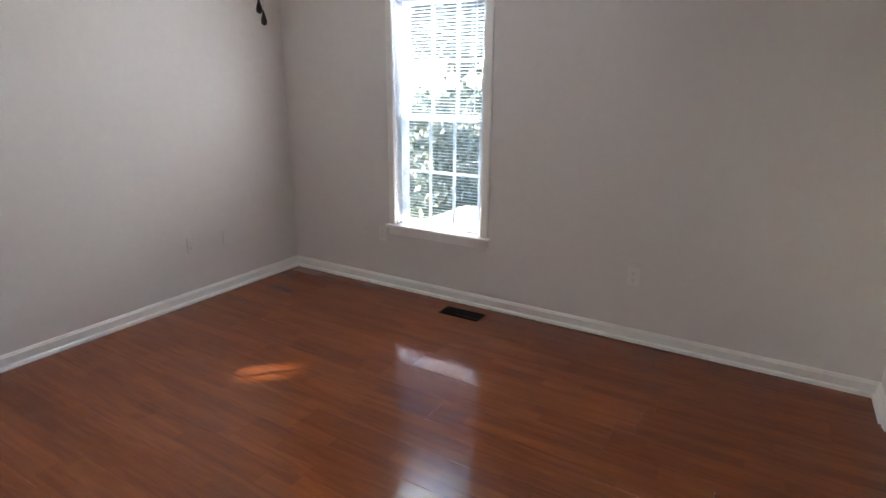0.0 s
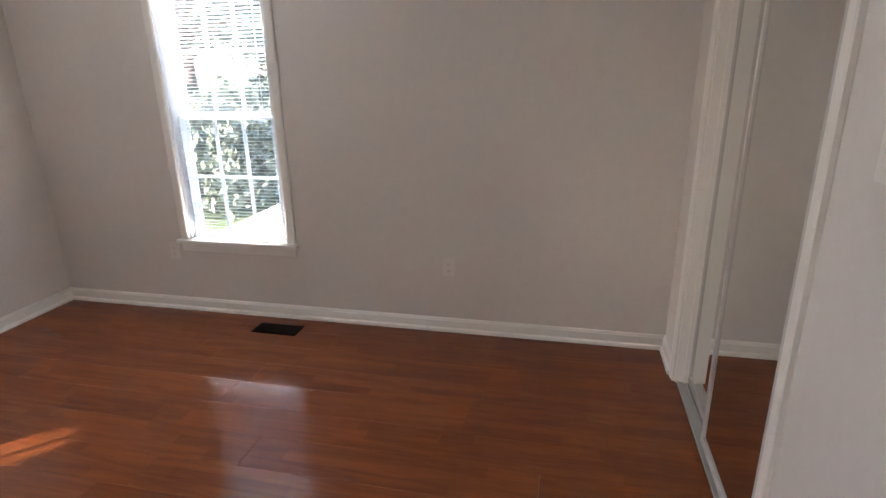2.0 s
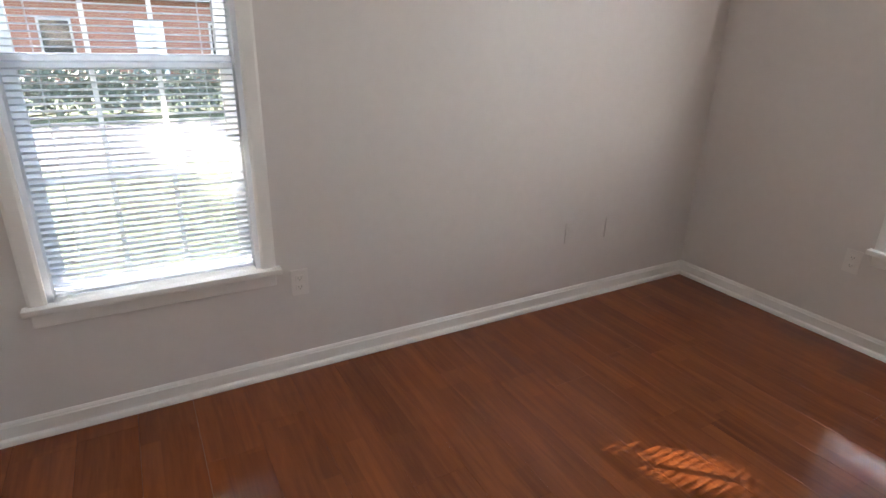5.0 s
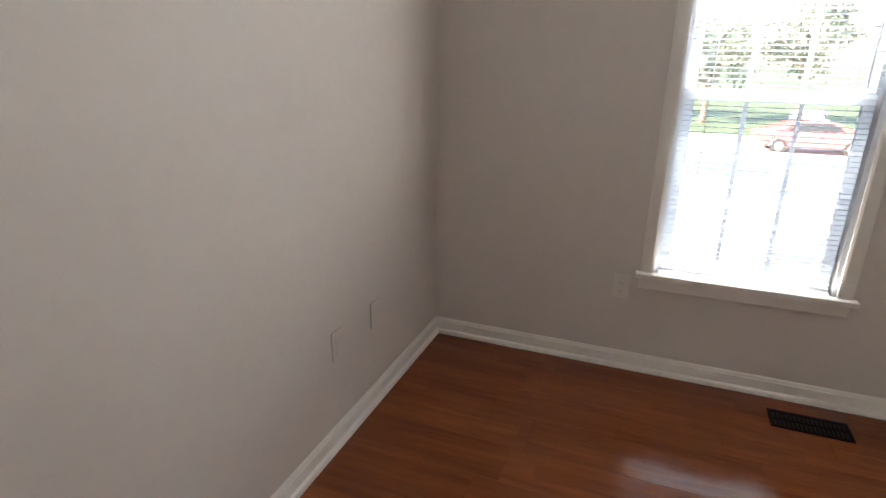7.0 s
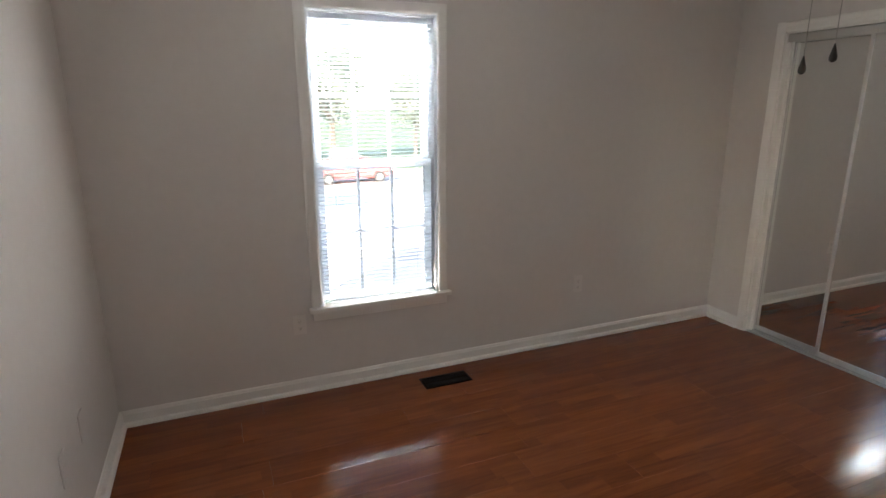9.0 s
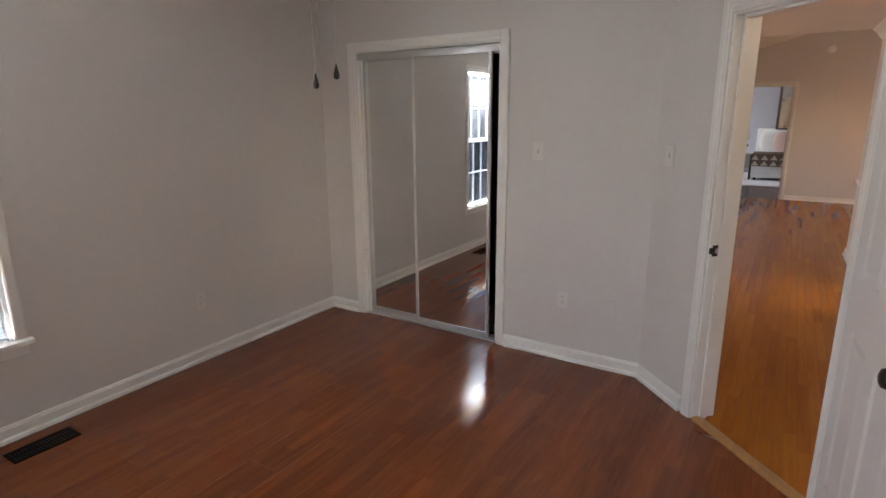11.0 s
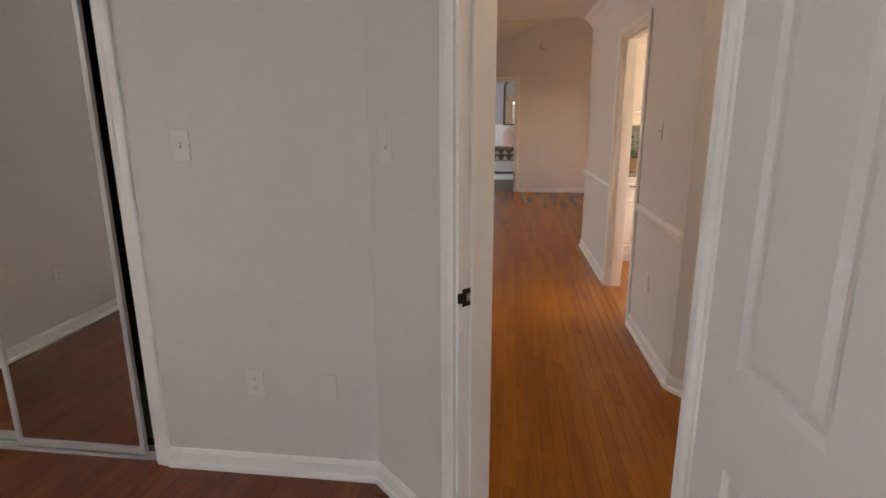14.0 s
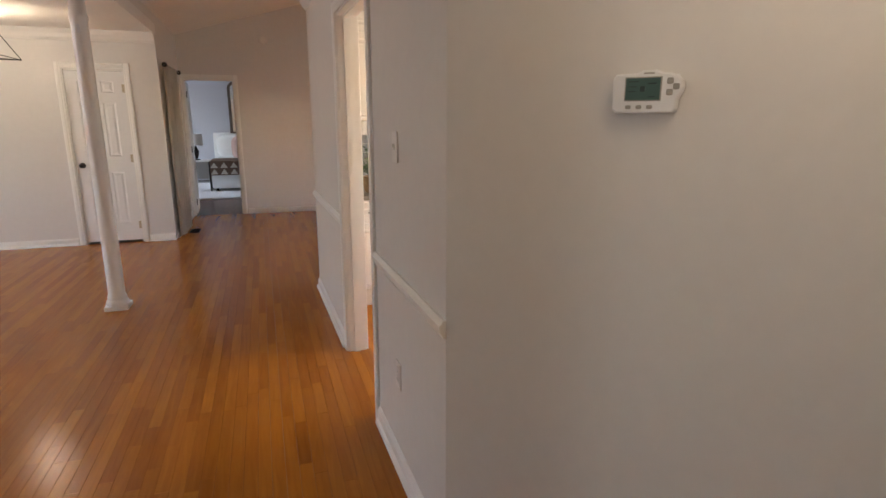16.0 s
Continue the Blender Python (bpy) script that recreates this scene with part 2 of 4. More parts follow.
RUG = material("white_rug", (0.74, 0.72, 0.70), 1.0, vary=0.08, scale=10, bump=0.9, bump_scale=60)
CURTAIN = material("beige_curtain", (0.72, 0.68, 0.62), 0.9, vary=0.08, scale=5, bump=0.3, bump_scale=80)
BULB = glow("lamp_bulb", (1.0, 0.84, 0.62), 8.0)
DIFFUSER = glow("lit_diffuser", (1.0, 0.82, 0.62), 0.2)


# ---- mesh helpers ----
def box(bm, x0, x1, y0, y1, z0, z1, bevel=0.0):
    r = bmesh.ops.create_cube(bm, size=1.0)
    for v in r["verts"]:
        v.co = Vector(((x0 + x1) / 2 + v.co.x * (x1 - x0), (y0 + y1) / 2 + v.co.y * (y1 - y0), (z0 + z1) / 2 + v.co.z * (z1 - z0)))
    if bevel:
        es = list({e for v in r["verts"] for e in v.link_edges})
        bmesh.ops.bevel(bm, geom=es, offset=bevel, segments=2, affect="EDGES", profile=0.6)
    return r["verts"]


def boxes(*rows, bevel=0.0):
    bm = bmesh.new()
    for r in rows:
        box(bm, *r, bevel=bevel)
    return bm


def tube(bm, p, q, r0, r1=None, n=16):
    """A round bar from p to q."""
    p, q = Vector(p), Vector(q)
    d = q - p
    r = bmesh.ops.create_cone(bm, cap_ends=True, segments=n, radius1=r0, radius2=r0 if r1 is None else r1, depth=d.length)
    m = Matrix.Translation((p + q) / 2) @ d.to_track_quat("Z", "Y").to_matrix().to_4x4()
    bmesh.ops.transform(bm, matrix=m, verts=r["verts"])
    return r["verts"]


def lathe(bm, rows, base=(0, 0, 0), axis=(0, 0, 1), n=24):
    """A turned body: rows of (radius, height) along an axis."""
    rot = Vector(axis).to_track_quat("Z", "Y").to_matrix()
    rings = []
    for r, h in rows:
        rings.append([bm.verts.new(Vector(base) + rot @ Vector((r * math.cos(a), r * math.sin(a), h)))
                      for a in [2 * math.pi * i / n for i in range(n)]])
    for a, b in zip(rings, rings[1:]):
        for i in range(n):
            bm.faces.new((a[i], a[(i + 1) % n], b[(i + 1) % n], b[i]))
    bm.faces.new(rings[-1])
    bm.faces.new(list(reversed(rings[0])))


def sweep(bm, profile, p, q, out, up=(0, 0, 1)):
    """A moulding: profile rows (out, up) swept from p to q, with closed ends."""
    p, q, o, u = Vector(p), Vector(q), Vector(out), Vector(up)
    a = [bm.verts.new(p + o * x + u * z) for x, z in profile]
    b = [bm.verts.new(q + o * x + u * z) for x, z in profile]
    n = len(profile)
    for i in range(n):
        bm.faces.new((a[i], a[(i + 1) % n], b[(i + 1) % n], b[i]))
    bm.faces.new(list(reversed(a)))
    bm.faces.new(b)


def finish(bm, smooth=False):
    bmesh.ops.recalc_face_normals(bm, faces=bm.faces)
    me = bpy.data.meshes.new("mesh")
    bm.to_mesh(me)
    bm.free()
    if smooth:
        for f in me.polygons:
            f.use_smooth = True
        me.set_sharp_from_angle(angle=radians(35))
    return me


def part(name, bm, mat, parent=None, label="", smooth=False):
    me = finish(bm, smooth) if isinstance(bm, bmesh.types.BMesh) else bm
    if not me.materials:
        me.materials.append(mat)
    ob = new(name, me)
    if parent:
        ob.parent = parent
    return tagged(ob, label)


def empty(name, m, label, category, group="", kind=""):
    ob = new(name)
    ob.empty_display_size = 0.1
    ob.matrix_world = m
    return tagged(ob, label, category, group, kind)


def structure(name, bm, mat, label, category, smooth=False):
    ob = part(name, bm, mat, None, "", smooth)
    return tagged(ob, label, category, "", "structure")


def place(p, d):
    """A pose at p whose x axis runs along the flat direction d."""
    return pose(p[0], p[1], p[2] if len(p) > 2 else 0, 0, 0, math.degrees(math.atan2(d[1], d[0])))


def wall(name, p, q, thick, z1, openings, mat, label, z0=-0.02):
    """A wall from p to q whose seen face runs along p-q; its body lies to the right of that line (negative local y)."""
    p, q = Vector((*p, 0)), Vector((*q, 0))
    n = (q - p).length
    bm = bmesh.new()
    s = 0.0
    for a, b, lo, hi in sorted(openings):
        if a > s:
            box(bm, s, a, -thick, 0, z0, z1)
        if lo > z0 + 0.03:
            box(bm, a, b, -thick, 0, z0, lo)
        if hi < z1:
            box(bm, a, b, -thick, 0, hi, z1)
        s = b
    if n > s:
        box(bm, s, n, -thick, 0, z0, z1)
    ob = structure(name, bm, mat, label, "wall")
    ob.matrix_world = place(p, q - p)
    return ob


def moulding(name, profile, p, q, mat, label):
    """A run of moulding on the left side of the line p-q (the room's side)."""
    p, q = Vector(p), Vector(q)
    d = (q - p).normalized()
    bm = bmesh.new()
    sweep(bm, profile, (0, 0, 0), ((q - p).length, 0, 0), (0, 1, 0))
    ob = structure(name, bm, mat, label, "trim")
    ob.matrix_world = place(p, d)
    return ob


BASE = [(0, 0), (0.014, 0), (0.014, 0.068), (0.010, 0.072), (0.009, 0.077), (0.004, 0.084), (0, 0.085)]
SHOE = [(0.0142, 0), (0.028, 0), (0.0275, 0.010), (0.024, 0.019), (0.0142, 0.025)]
CROWN = [(0, 0), (0.095, 0), (0.095, -0.012), (0.075, -0.03), (0.05, -0.05), (0.03, -0.085), (0.012, -0.105), (0, -0.115)]
RAIL = [(0, -0.03), (0.008, -0.03), (0.012, -0.018), (0.02, -0.008), (0.022, 0.012), (0.012, 0.022), (0.01, 0.03), (0, 0.03)]


# ---- walls, floors, ceilings ----
H = 2.44
R2 = math.sqrt(0.5)
wall_south = wall("wall_south", (-0.19, -3.70), (2.86, -3.70), 0.12, H, [], WALL, "greige painted bedroom wall behind the open door")
wall_diagonal = wall("wall_diagonal", (2.84, -3.70), (4.04, -2.50), 0.14, H, [(0.3945, 1.149, 0, 2.04)], WALL, "greige angled bedroom wall with the doorway")
wall_east = wall("wall_east", (4.0, -2.54), (4.0, 0.0), 0.12, H, [(0.979, 2.199, 0, 2.053)], WALL, "greige bedroom wall with a mirrored closet")
wall_north = wall("wall_north", (4.12, 0), (-0.19, 0), 0.15, H, [(2.389, 3.104, 0.493, 2.08)], WALL, "greige bedroom wall with a window", z0=-0.5)
wall_west = wall("wall_west", (-0.04, 0), (-0.04, -3.82), 0.15, H, [(2.6025, 3.3175, 0.493, 2.08)], WALL, "greige bedroom wall with a window", z0=-0.5)
BEND, HALL_END = (4.945, -3.932), (8.33, -3.852)
HD = (Vector(HALL_END) - Vector(BEND)).normalized()


def hall(s, z=0.0):
    """A point on the face of the hall wall, s metres past the bend."""
    return (BEND[0] + HD.x * s, BEND[1] + HD.y * s, z)


wall("wall_hall_angled", (3.87, -4.845), BEND, 0.12, H, [], HALLW, "cream angled hall wall with a thermostat")
wall_hall = wall("wall_hall_south", BEND, HALL_END, 0.115, H, [(1.02, 1.88, 0, 2.06)], HALLW, "cream hall wall with the kitchen doorway")
wall("wall_hall_north", (5.12, -2.53), (4.13, -2.53), 0.12, H, [(0.08, 0.92, 0, 2.06)], HALLW, "cream hall wall with a closet doorway")
wall("wall_hall_end", (2.89, -3.82), (4.04, -4.97), 0.1, H, [], HALLW, "cream wall closing the hall")
wall("wall_kitchen_east", (8.33, -3.852), (8.33, -7.1), 0.065, 4.3, [], HALLW, "cream wall between kitchen and far room")
wall("wall_far", (12.736, -7.1), (12.736, -2.34), 0.12, 4.3, [(4.0, 4.74, 0, 2.07)], HALLW, "cream end wall under a sloped ceiling")
wall("wall_far_side", (12.736, -2.34), (11.03, -2.34), 0.12, 4.3, [], HALLW, "cream side wall")
wall("wall_living_east", (10.908, -2.34), (10.908, 3.0), 0.122, H, [(0.352, 0.992, 0, 2.04)], HALLW, "cream living room wall with a closet door")
wall("wall_living_north", (11.03, 3.0), (5.0, 3.0), 0.15, H, [(2.2, 3.8, 0.8, 2.0)], HALLW, "cream living room outer wall")
wall("wall_living_west", (5.12, 3.0), (5.12, -2.41), 0.12, H, [], HALLW, "cream living room wall")
# the openings in these two outer walls are unseen, added for daylight
wall("wall_vault_south", (8.27, -7.0), (12.85, -7.0), 0.15, 4.3, [(0.15, 1.15, 1.2, 2.05)], HALLW, "cream outer wall of the far room")
wall("wall_kitchen_south", (4.9, -7.0), (8.27, -7.0), 0.15, H, [(0.9, 1.8, 1.1, 2.0)], HALLW, "cream kitchen outer wall")
wall("wall_kitchen_west", (4.95, -4.12), (4.95, -7.0), 0.1, H, [], HALLW, "cream kitchen wall")
wall("wall_guest_east", (17.6, -6.0), (17.6, 0.0), 0.15, 2.7, [], BLUEW, "blue-grey wall of the far bedroom")
wall("wall_guest_north", (17.6, 0.0), (12.8, 0.0), 0.15, 2.7, [(1.2, 2.8, 0.6, 2.1)], BLUEW, "blue-grey outer wall of the far bedroom")
wall("wall_guest_south", (12.86, -6.0), (17.75, -6.0), 0.15, 2.7, [], BLUEW, "blue-grey outer wall of the far bedroom")
wall("wall_guest_west", (12.865, 0.0), (12.865, -2.22), 0.1, 2.7, [], BLUEW, "blue-grey inner wall")
# closet walls whose shade is put into their near-black colour
wall("wall_closet_back", (4.75, -1.75), (4.75, 0.0), 0.1, H, [], CLOSET_SHADE, "closet back wall")
wall("wall_closet_side", (4.12, -1.62), (4.75, -1.62), 0.1, H, [], CLOSET_SHADE, "closet side wall")
wall("wall_closet_side_b", (4.75, -0.02), (4.12, -0.02), 0.1, H, [], CLOSET_SHADE, "closet side wall")
wall("wall_linen_back", (5.0, -1.85), (4.2, -1.85), 0.1, H, [], HALLW, "hall closet back wall")
# unseen walls added to stop sky light under the closet door, shade-coloured too
wall("wall_coat_closet_back", (11.6, -2.22), (11.6, -0.9), 0.1, H, [], CLOSET_SHADE, "coat closet back wall")
wall("wall_coat_closet_side", (11.7, -0.95), (11.03, -0.95), 0.1, H, [], CLOSET_SHADE, "coat closet side wall")

structure("ceiling", boxes((-0.5, 5.1, -7.5, 0.5, H, H + 0.12), (5.1, 8.37, -7.5, 3.5, H, H + 0.12), (8.37, 11.75, -2.34, 3.5, H, H + 0.12)), CEIL, "flat painted ceiling", "ceiling")
bm = bmesh.new()
vs = [bm.verts.new(c) for c in ((8.2, -2.2, 2.63), (12.9, -2.2, 2.63), (12.9, -7.4, 4.13), (8.2, -7.4, 4.13))]
top = [bm.verts.new(v.co + Vector((0, 0, 0.12))) for v in vs]
bm.faces.new(vs)
bm.faces.new(list(reversed(top)))
for i in range(4):
    bm.faces.new((vs[i], vs[(i + 1) % 4], top[(i + 1) % 4], top[i]))
structure("ceiling_sloped", bm, CEIL, "sloped painted ceiling of the far room", "ceiling")
structure("ceiling_far_bedroom", boxes((12.86, 17.75, -6.15, 0.15, 2.6, 2.7)), CEIL, "flat painted ceiling of the far bedroom", "ceiling")
structure("wall_beam", boxes((8.27, 11.03, -2.34, -2.22, H + 0.12, 4.3), (8.27, 8.37, -4.0, -2.34, H + 0.12, 4.3)), HALLW, "painted wall above the flat ceiling's edge", "wall")
structure("foundation", boxes((-0.1, 12.9, -7.1, 3.1, -0.5, -0.03), (12.9, 17.7, -6.1, 0.1, -0.5, -0.03)), MORTAR, "house foundation and subfloor", "foundation")


def trims():
    """Baseboards with a quarter-round shoe, chair rail and crown, run by run."""
    runs = [((-0.04, -3.70, 0), (2.80, -3.70, 0)), ((3.70, -2.84, 0), (4.0, -2.54, 0)), ((4.0, -2.54, 0), (4.0, -1.615, 0)),
            ((4.0, -0.287, 0), (4.0, 0, 0)), ((4.0, 0, 0), (-0.04, 0, 0)), ((-0.04, 0, 0), (-0.04, -3.70, 0)),
            ((3.87, -4.845, 0), hall(0)), (hall(0), hall(0.96)), (hall(1.94), hall(3.386)),
            ((8.33, -3.852, 0), (8.33, -7, 0)), ((12.736, -7, 0), (12.736, -3.17, 0)), ((12.736, -2.34, 0), (11.03, -2.34, 0)),
            ((10.908, -2.34, 0), (10.908, -2.05, 0)), ((10.908, -1.285, 0), (10.908, 3.0, 0)), ((5.12, 3, 0), (5.12, -2.53, 0))]
    for p, q in runs:
        moulding("baseboard", BASE, p, q, TRIM, "white painted baseboard along the wall")
        moulding("trim_shoe", SHOE, p, q, TRIM, "white painted quarter-round at the foot of the baseboard")
    for p, q in ((hall(0, 0.845), hall(0.96, 0.845)), (hall(1.94, 0.845), hall(3.386, 0.845))):
        moulding("trim_chair_rail", RAIL, p, q, TRIM, "white painted chair rail on the hall wall")
    for p, q in ((hall(0, H), hall(3.386, H)), ((10.908, -2.34, H), (10.908, 3, H))):
        moulding("trim_crown", CROWN, p, q, TRIM, "white painted crown moulding at the ceiling")


trims()


def door_casing(name, m, width, height, depth, both=True, label="white painted door casing and jamb", left=True, right=True):
    """Jamb lining and casings of a doorway. Local x runs along the wall, +y towards the seen room."""
    top = empty(name, m, label, "door frame", "", "structure")
    w = 0.06
    prof = [(0, 0), (0.011, 0), (0.014, 0.008), (0.014, 0.02), (0.018, 0.028), (0.018, 0.052), (0.014, 0.06), (0, 0.06)]
    part("jamb", boxes((0, 0.018, -depth, 0.0, 0, height)), TRIM, top)
    part("jamb", boxes((width - 0.018, width, -depth, 0.0, 0, height)), TRIM, top)
    part("head_jamb", boxes((0.018, width - 0.018, -depth, 0.0, height - 0.018, height)), TRIM, top)
    part("stop", boxes((0.018, 0.03, -depth * 0.62, -depth * 0.32, 0, height - 0.018), (width - 0.03, width - 0.018, -depth * 0.62, -depth * 0.32, 0, height - 0.018),
                       (0.03, width - 0.03, -depth * 0.62, -depth * 0.32, height - 0.03, height - 0.018)), TRIM, top)
    for face, out in ((0.0, (0, 1, 0)), (-depth, (0, -1, 0))) if both else ((0.0, (0, 1, 0)),):
        if left:
            bm = bmesh.new()
            sweep(bm, prof, (0.006, face, 0), (0.006, face, height - 0.006 + w), out, (-1, 0, 0))
            part("casing", bm, TRIM, top)
        if right:
            bm = bmesh.new()
            sweep(bm, prof, (width - 0.006, face, 0), (width - 0.006, face, height - 0.006 + w), out, (1, 0, 0))
            part("casing", bm, TRIM, top)
        bm = bmesh.new()
        sweep(bm, prof, (0.0065, face, height - 0.006), (width - 0.0065, face, height - 0.006), out, (0, 0, 1))
        part("head_casing", bm, TRIM, top)
    return top


def along(p, d, s):
    return (p[0] + d[0] * s, p[1] + d[1] * s, 0)


bedroom_frame = door_casing("door_1_frame", place((2.84 + 0.3945 * R2, -3.70 + 0.3945 * R2), (1, 1)), 0.7545, 2.04, 0.14)
# strike plate on the latch jamb
part("strike_plate", boxes((0.733, 0.736, -0.054, -0.014, 0.899, 0.955)), BRONZE, bedroom_frame, "dark bronze strike plate")
part("strike_lip", boxes((0.7315, 0.7385, -0.0145, 0.003, 0.911, 0.943), bevel=0.003), BRONZE, bedroom_frame)
part("strike_hole", boxes((0.7305, 0.7333, -0.042, -0.030, 0.915, 0.939)), STEEL, bedroom_frame)
door_casing("door_2_frame", place(hall(1.02), HD), 0.86, 2.06, 0.115)
linen_frame = door_casing("door_3_frame", place((5.04, -2.53), (-1, 0)), 0.84, 2.06, 0.12, right=False)
door_casing("door_4_frame", place((12.736, -3.10), (0, 1)), 0.74, 2.07, 0.12, both=False, right=False)
door_casing("door_5_frame", place((10.908, -1.988), (0, 1)), 0.64, 2.04, 0.122, both=False)
closet_frame = door_casing("closet_frame", place((4.0, -1.561), (0, 1)), 1.22, 2.053, 0.12, both=False)

# threshold strip in the bedroom doorway
bm = bmesh.new()
sweep(bm, [(-0.035, 0), (0.035, 0), (0.03, 0.006), (0.012, 0.012), (-0.012, 0.012), (-0.03, 0.006)], (0.02, 0, 0), (0.735, 0, 0), (0, 1, 0))
thr = structure("threshold", bm, OAKT, "light oak threshold strip between two wooden floors", "threshold")
thr.matrix_world = place((2.84 + 0.3945 * R2 + 0.03 * R2, -3.70 + 0.3945 * R2 - 0.03 * R2, 0.001), (1, 1))


# ---- windows and blinds ----
def window(name, m, w, lo, hi, label):
    """A double-hung window with six panes a sash. Local +y points into the room."""
    top = empty(name, m, label, "window", "", "structure")
    cas = [(0, 0), (0.012, 0), (0.016, 0.01), (0.016, 0.046), (0.012, 0.056), (0, 0.056)]
    for x, u in ((0.004, (-1, 0, 0)), (w - 0.004, (1, 0, 0))):
        bm = bmesh.new()
        sweep(bm, cas, (x, 0, lo + 0.012), (x, 0, hi + 0.05), (0, 1, 0), u)
        part("side_casing", bm, TRIM, top)
    bm = bmesh.new()
    sweep(bm, cas, (0.0045, 0, hi - 0.006), (w - 0.0045, 0, hi - 0.006), (0, 1, 0))
    part("head_casing", bm, TRIM, top)
    part("window_sill", boxes((-0.07, w + 0.07, 0.0005, 0.045, lo - 0.012, lo + 0.012), (0.002, w - 0.002, -0.15, 0.0005, lo - 0.0, lo + 0.012), bevel=0.004), TRIM, top)
    part("apron", boxes((-0.05, w + 0.05, 0.0, 0.014, lo - 0.068, lo - 0.012), bevel=0.003), TRIM, top)
    part("window_frame", boxes((0, 0.022, -0.15, -0.001, lo + 0.012, hi), (w - 0.022, w, -0.15, -0.001, lo + 0.012, hi), (0.022, w - 0.022, -0.15, -0.001, hi - 0.022, hi)), VINYL, top)
    mid = 1.285
    for sash, z0, z1, y in (("lower_sash", lo + 0.012, mid + 0.02, -0.085), ("upper_sash", mid - 0.02, hi - 0.022, -0.118)):
        a, b, t = 0.024, w - 0.024, 0.03
        gy = y + 0.012
        bars = [(a, a + 0.04, y, y + t, z0, z1), (b - 0.04, b, y, y + t, z0, z1), (a + 0.04, b - 0.04, y, y + t, z0, z0 + 0.042), (a + 0.04, b - 0.04, y, y + t, z1 - 0.042, z1)]
        s = part(sash, boxes(*bars), VINYL, top)
        gx0, gx1, gz0, gz1 = a + 0.04, b - 0.04, z0 + 0.042, z1 - 0.042
        cw, ch = (gx1 - gx0) / 3, (gz1 - gz0) / 2
        for i in (1, 2):
            part("muntin", boxes((gx0 + i * cw - 0.0075, gx0 + i * cw + 0.0075, y + 0.002, y + 0.022, gz0, gz1)), VINYL, s)
        part("muntin", boxes((gx0, gx1, y + 0.0035, y + 0.0205, gz0 + ch - 0.0075, gz0 + ch + 0.0075)), VINYL, s)
        for i in range(3):
            for j in range(2):
                x0 = gx0 + i * cw + (0.0075 if i else 0)
                x1 = gx0 + (i + 1) * cw - (0.0075 if i < 2 else 0)
                q0 = gz0 + j * ch + (0.0075 if j else 0)
                q1 = gz0 + (j + 1) * ch - (0.0075 if not j else 0)
                g = part("pane", boxes((x0, x1, gy, gy + 0.003, q0, q1)), GLASS, s)
                g.visible_shadow = False
    return top


def blind(m, w, lo, hi, tilt, label):
    """A mini-blind: headrail, slats that shed an equal pitch, bottom rail, ladder cords and wand."""
    top = empty("window_blind", m, label, "window blind", "bedroom blinds")
    y = -0.03
    part("headrail", boxes((0.026, w - 0.026, y - 0.014, y + 0.014, hi - 0.05, hi - 0.0235), bevel=0.002), SLAT, top)
    part("bottom_rail", boxes((0.027, w - 0.027, y - 0.012, y + 0.012, lo + 0.022, lo + 0.034), bevel=0.003), SLAT, top)
    bm = bmesh.new()
    c, s = math.cos(radians(tilt)), math.sin(radians(tilt))
    prof = []
    for k, dz in ((-1, 0.0), (0, 0.0022), (1, 0.0)):
        prof.append((k * 0.0125, dz))
    pr = prof + [(a, b - 0.0009) for a, b in reversed(prof)]
    pr = [(a * c - b * s, a * s + b * c) for a, b in pr]
    sweep(bm, pr, (0.028, 0, 0), (w - 0.028, 0, 0), (0, 1, 0))
    me = finish(bm)
    me.materials.append(SLAT)
    z = lo + 0.05
    while z < hi - 0.06:
        o = part("slat", me, SLAT, top)
        o.location = (0, y, z)
        z += 0.0212
    for x in (0.12, w - 0.12):
        bm = bmesh.new()
        for dy in (-0.0125, 0.0125):
            tube(bm, (x, y + dy, lo + 0.03), (x, y + dy, hi - 0.05), 0.0007, n=5)
        part("ladder_cord", bm, SLAT, top)
    bm = bmesh.new()
    tube(bm, (0.075, y + 0.02, hi - 0.06), (0.078, y + 0.022, hi - 0.75), 0.0035, n=8)
    part("wand", bm, VINYL, top, "clear plastic tilt wand")
    return top


WN = place((1.731, 0, 0), (-1, 0))
WW = place((-0.04, -2.6025, 0), (0, -1))
window("window_1", WN, 0.715, 0.493, 2.08, "white double-hung window with divided panes and sill")
window("window_2", WW, 0.715, 0.493, 2.08, "white double-hung window with divided panes and sill")
blind(WN, 0.715, 0.493, 2.08, 10, "white mini-blind lowered with open slats")
blind(WW, 0.715, 0.493, 2.08, -9, "white mini-blind lowered with open slats")


# ---- doors ----
def knob(parent, x, y, z, side):
    """A round bronze knob on a rose, standing out along side * y."""
    bm = bmesh.new()
    lathe(bm, [(0.0, 0.0), (0.032, 0.0), (0.033, 0.004), (0.030, 0.010), (0.016, 0.013)], (x, y, z), (0, side, 0))
    k = part("rose", bm, BRONZE, parent, "dark bronze rose", True)
    bm = bmesh.new()
    lathe(bm, [(0.011, 0.010), (0.011, 0.026), (0.016, 0.030), (0.026, 0.038), (0.0275, 0.048), (0.024, 0.058), (0.013, 0.063), (0.002, 0.064)], (x, y, z), (0, side, 0))
    part("door_knob", bm, BRONZE, parent, "dark bronze round knob", True)
    return k


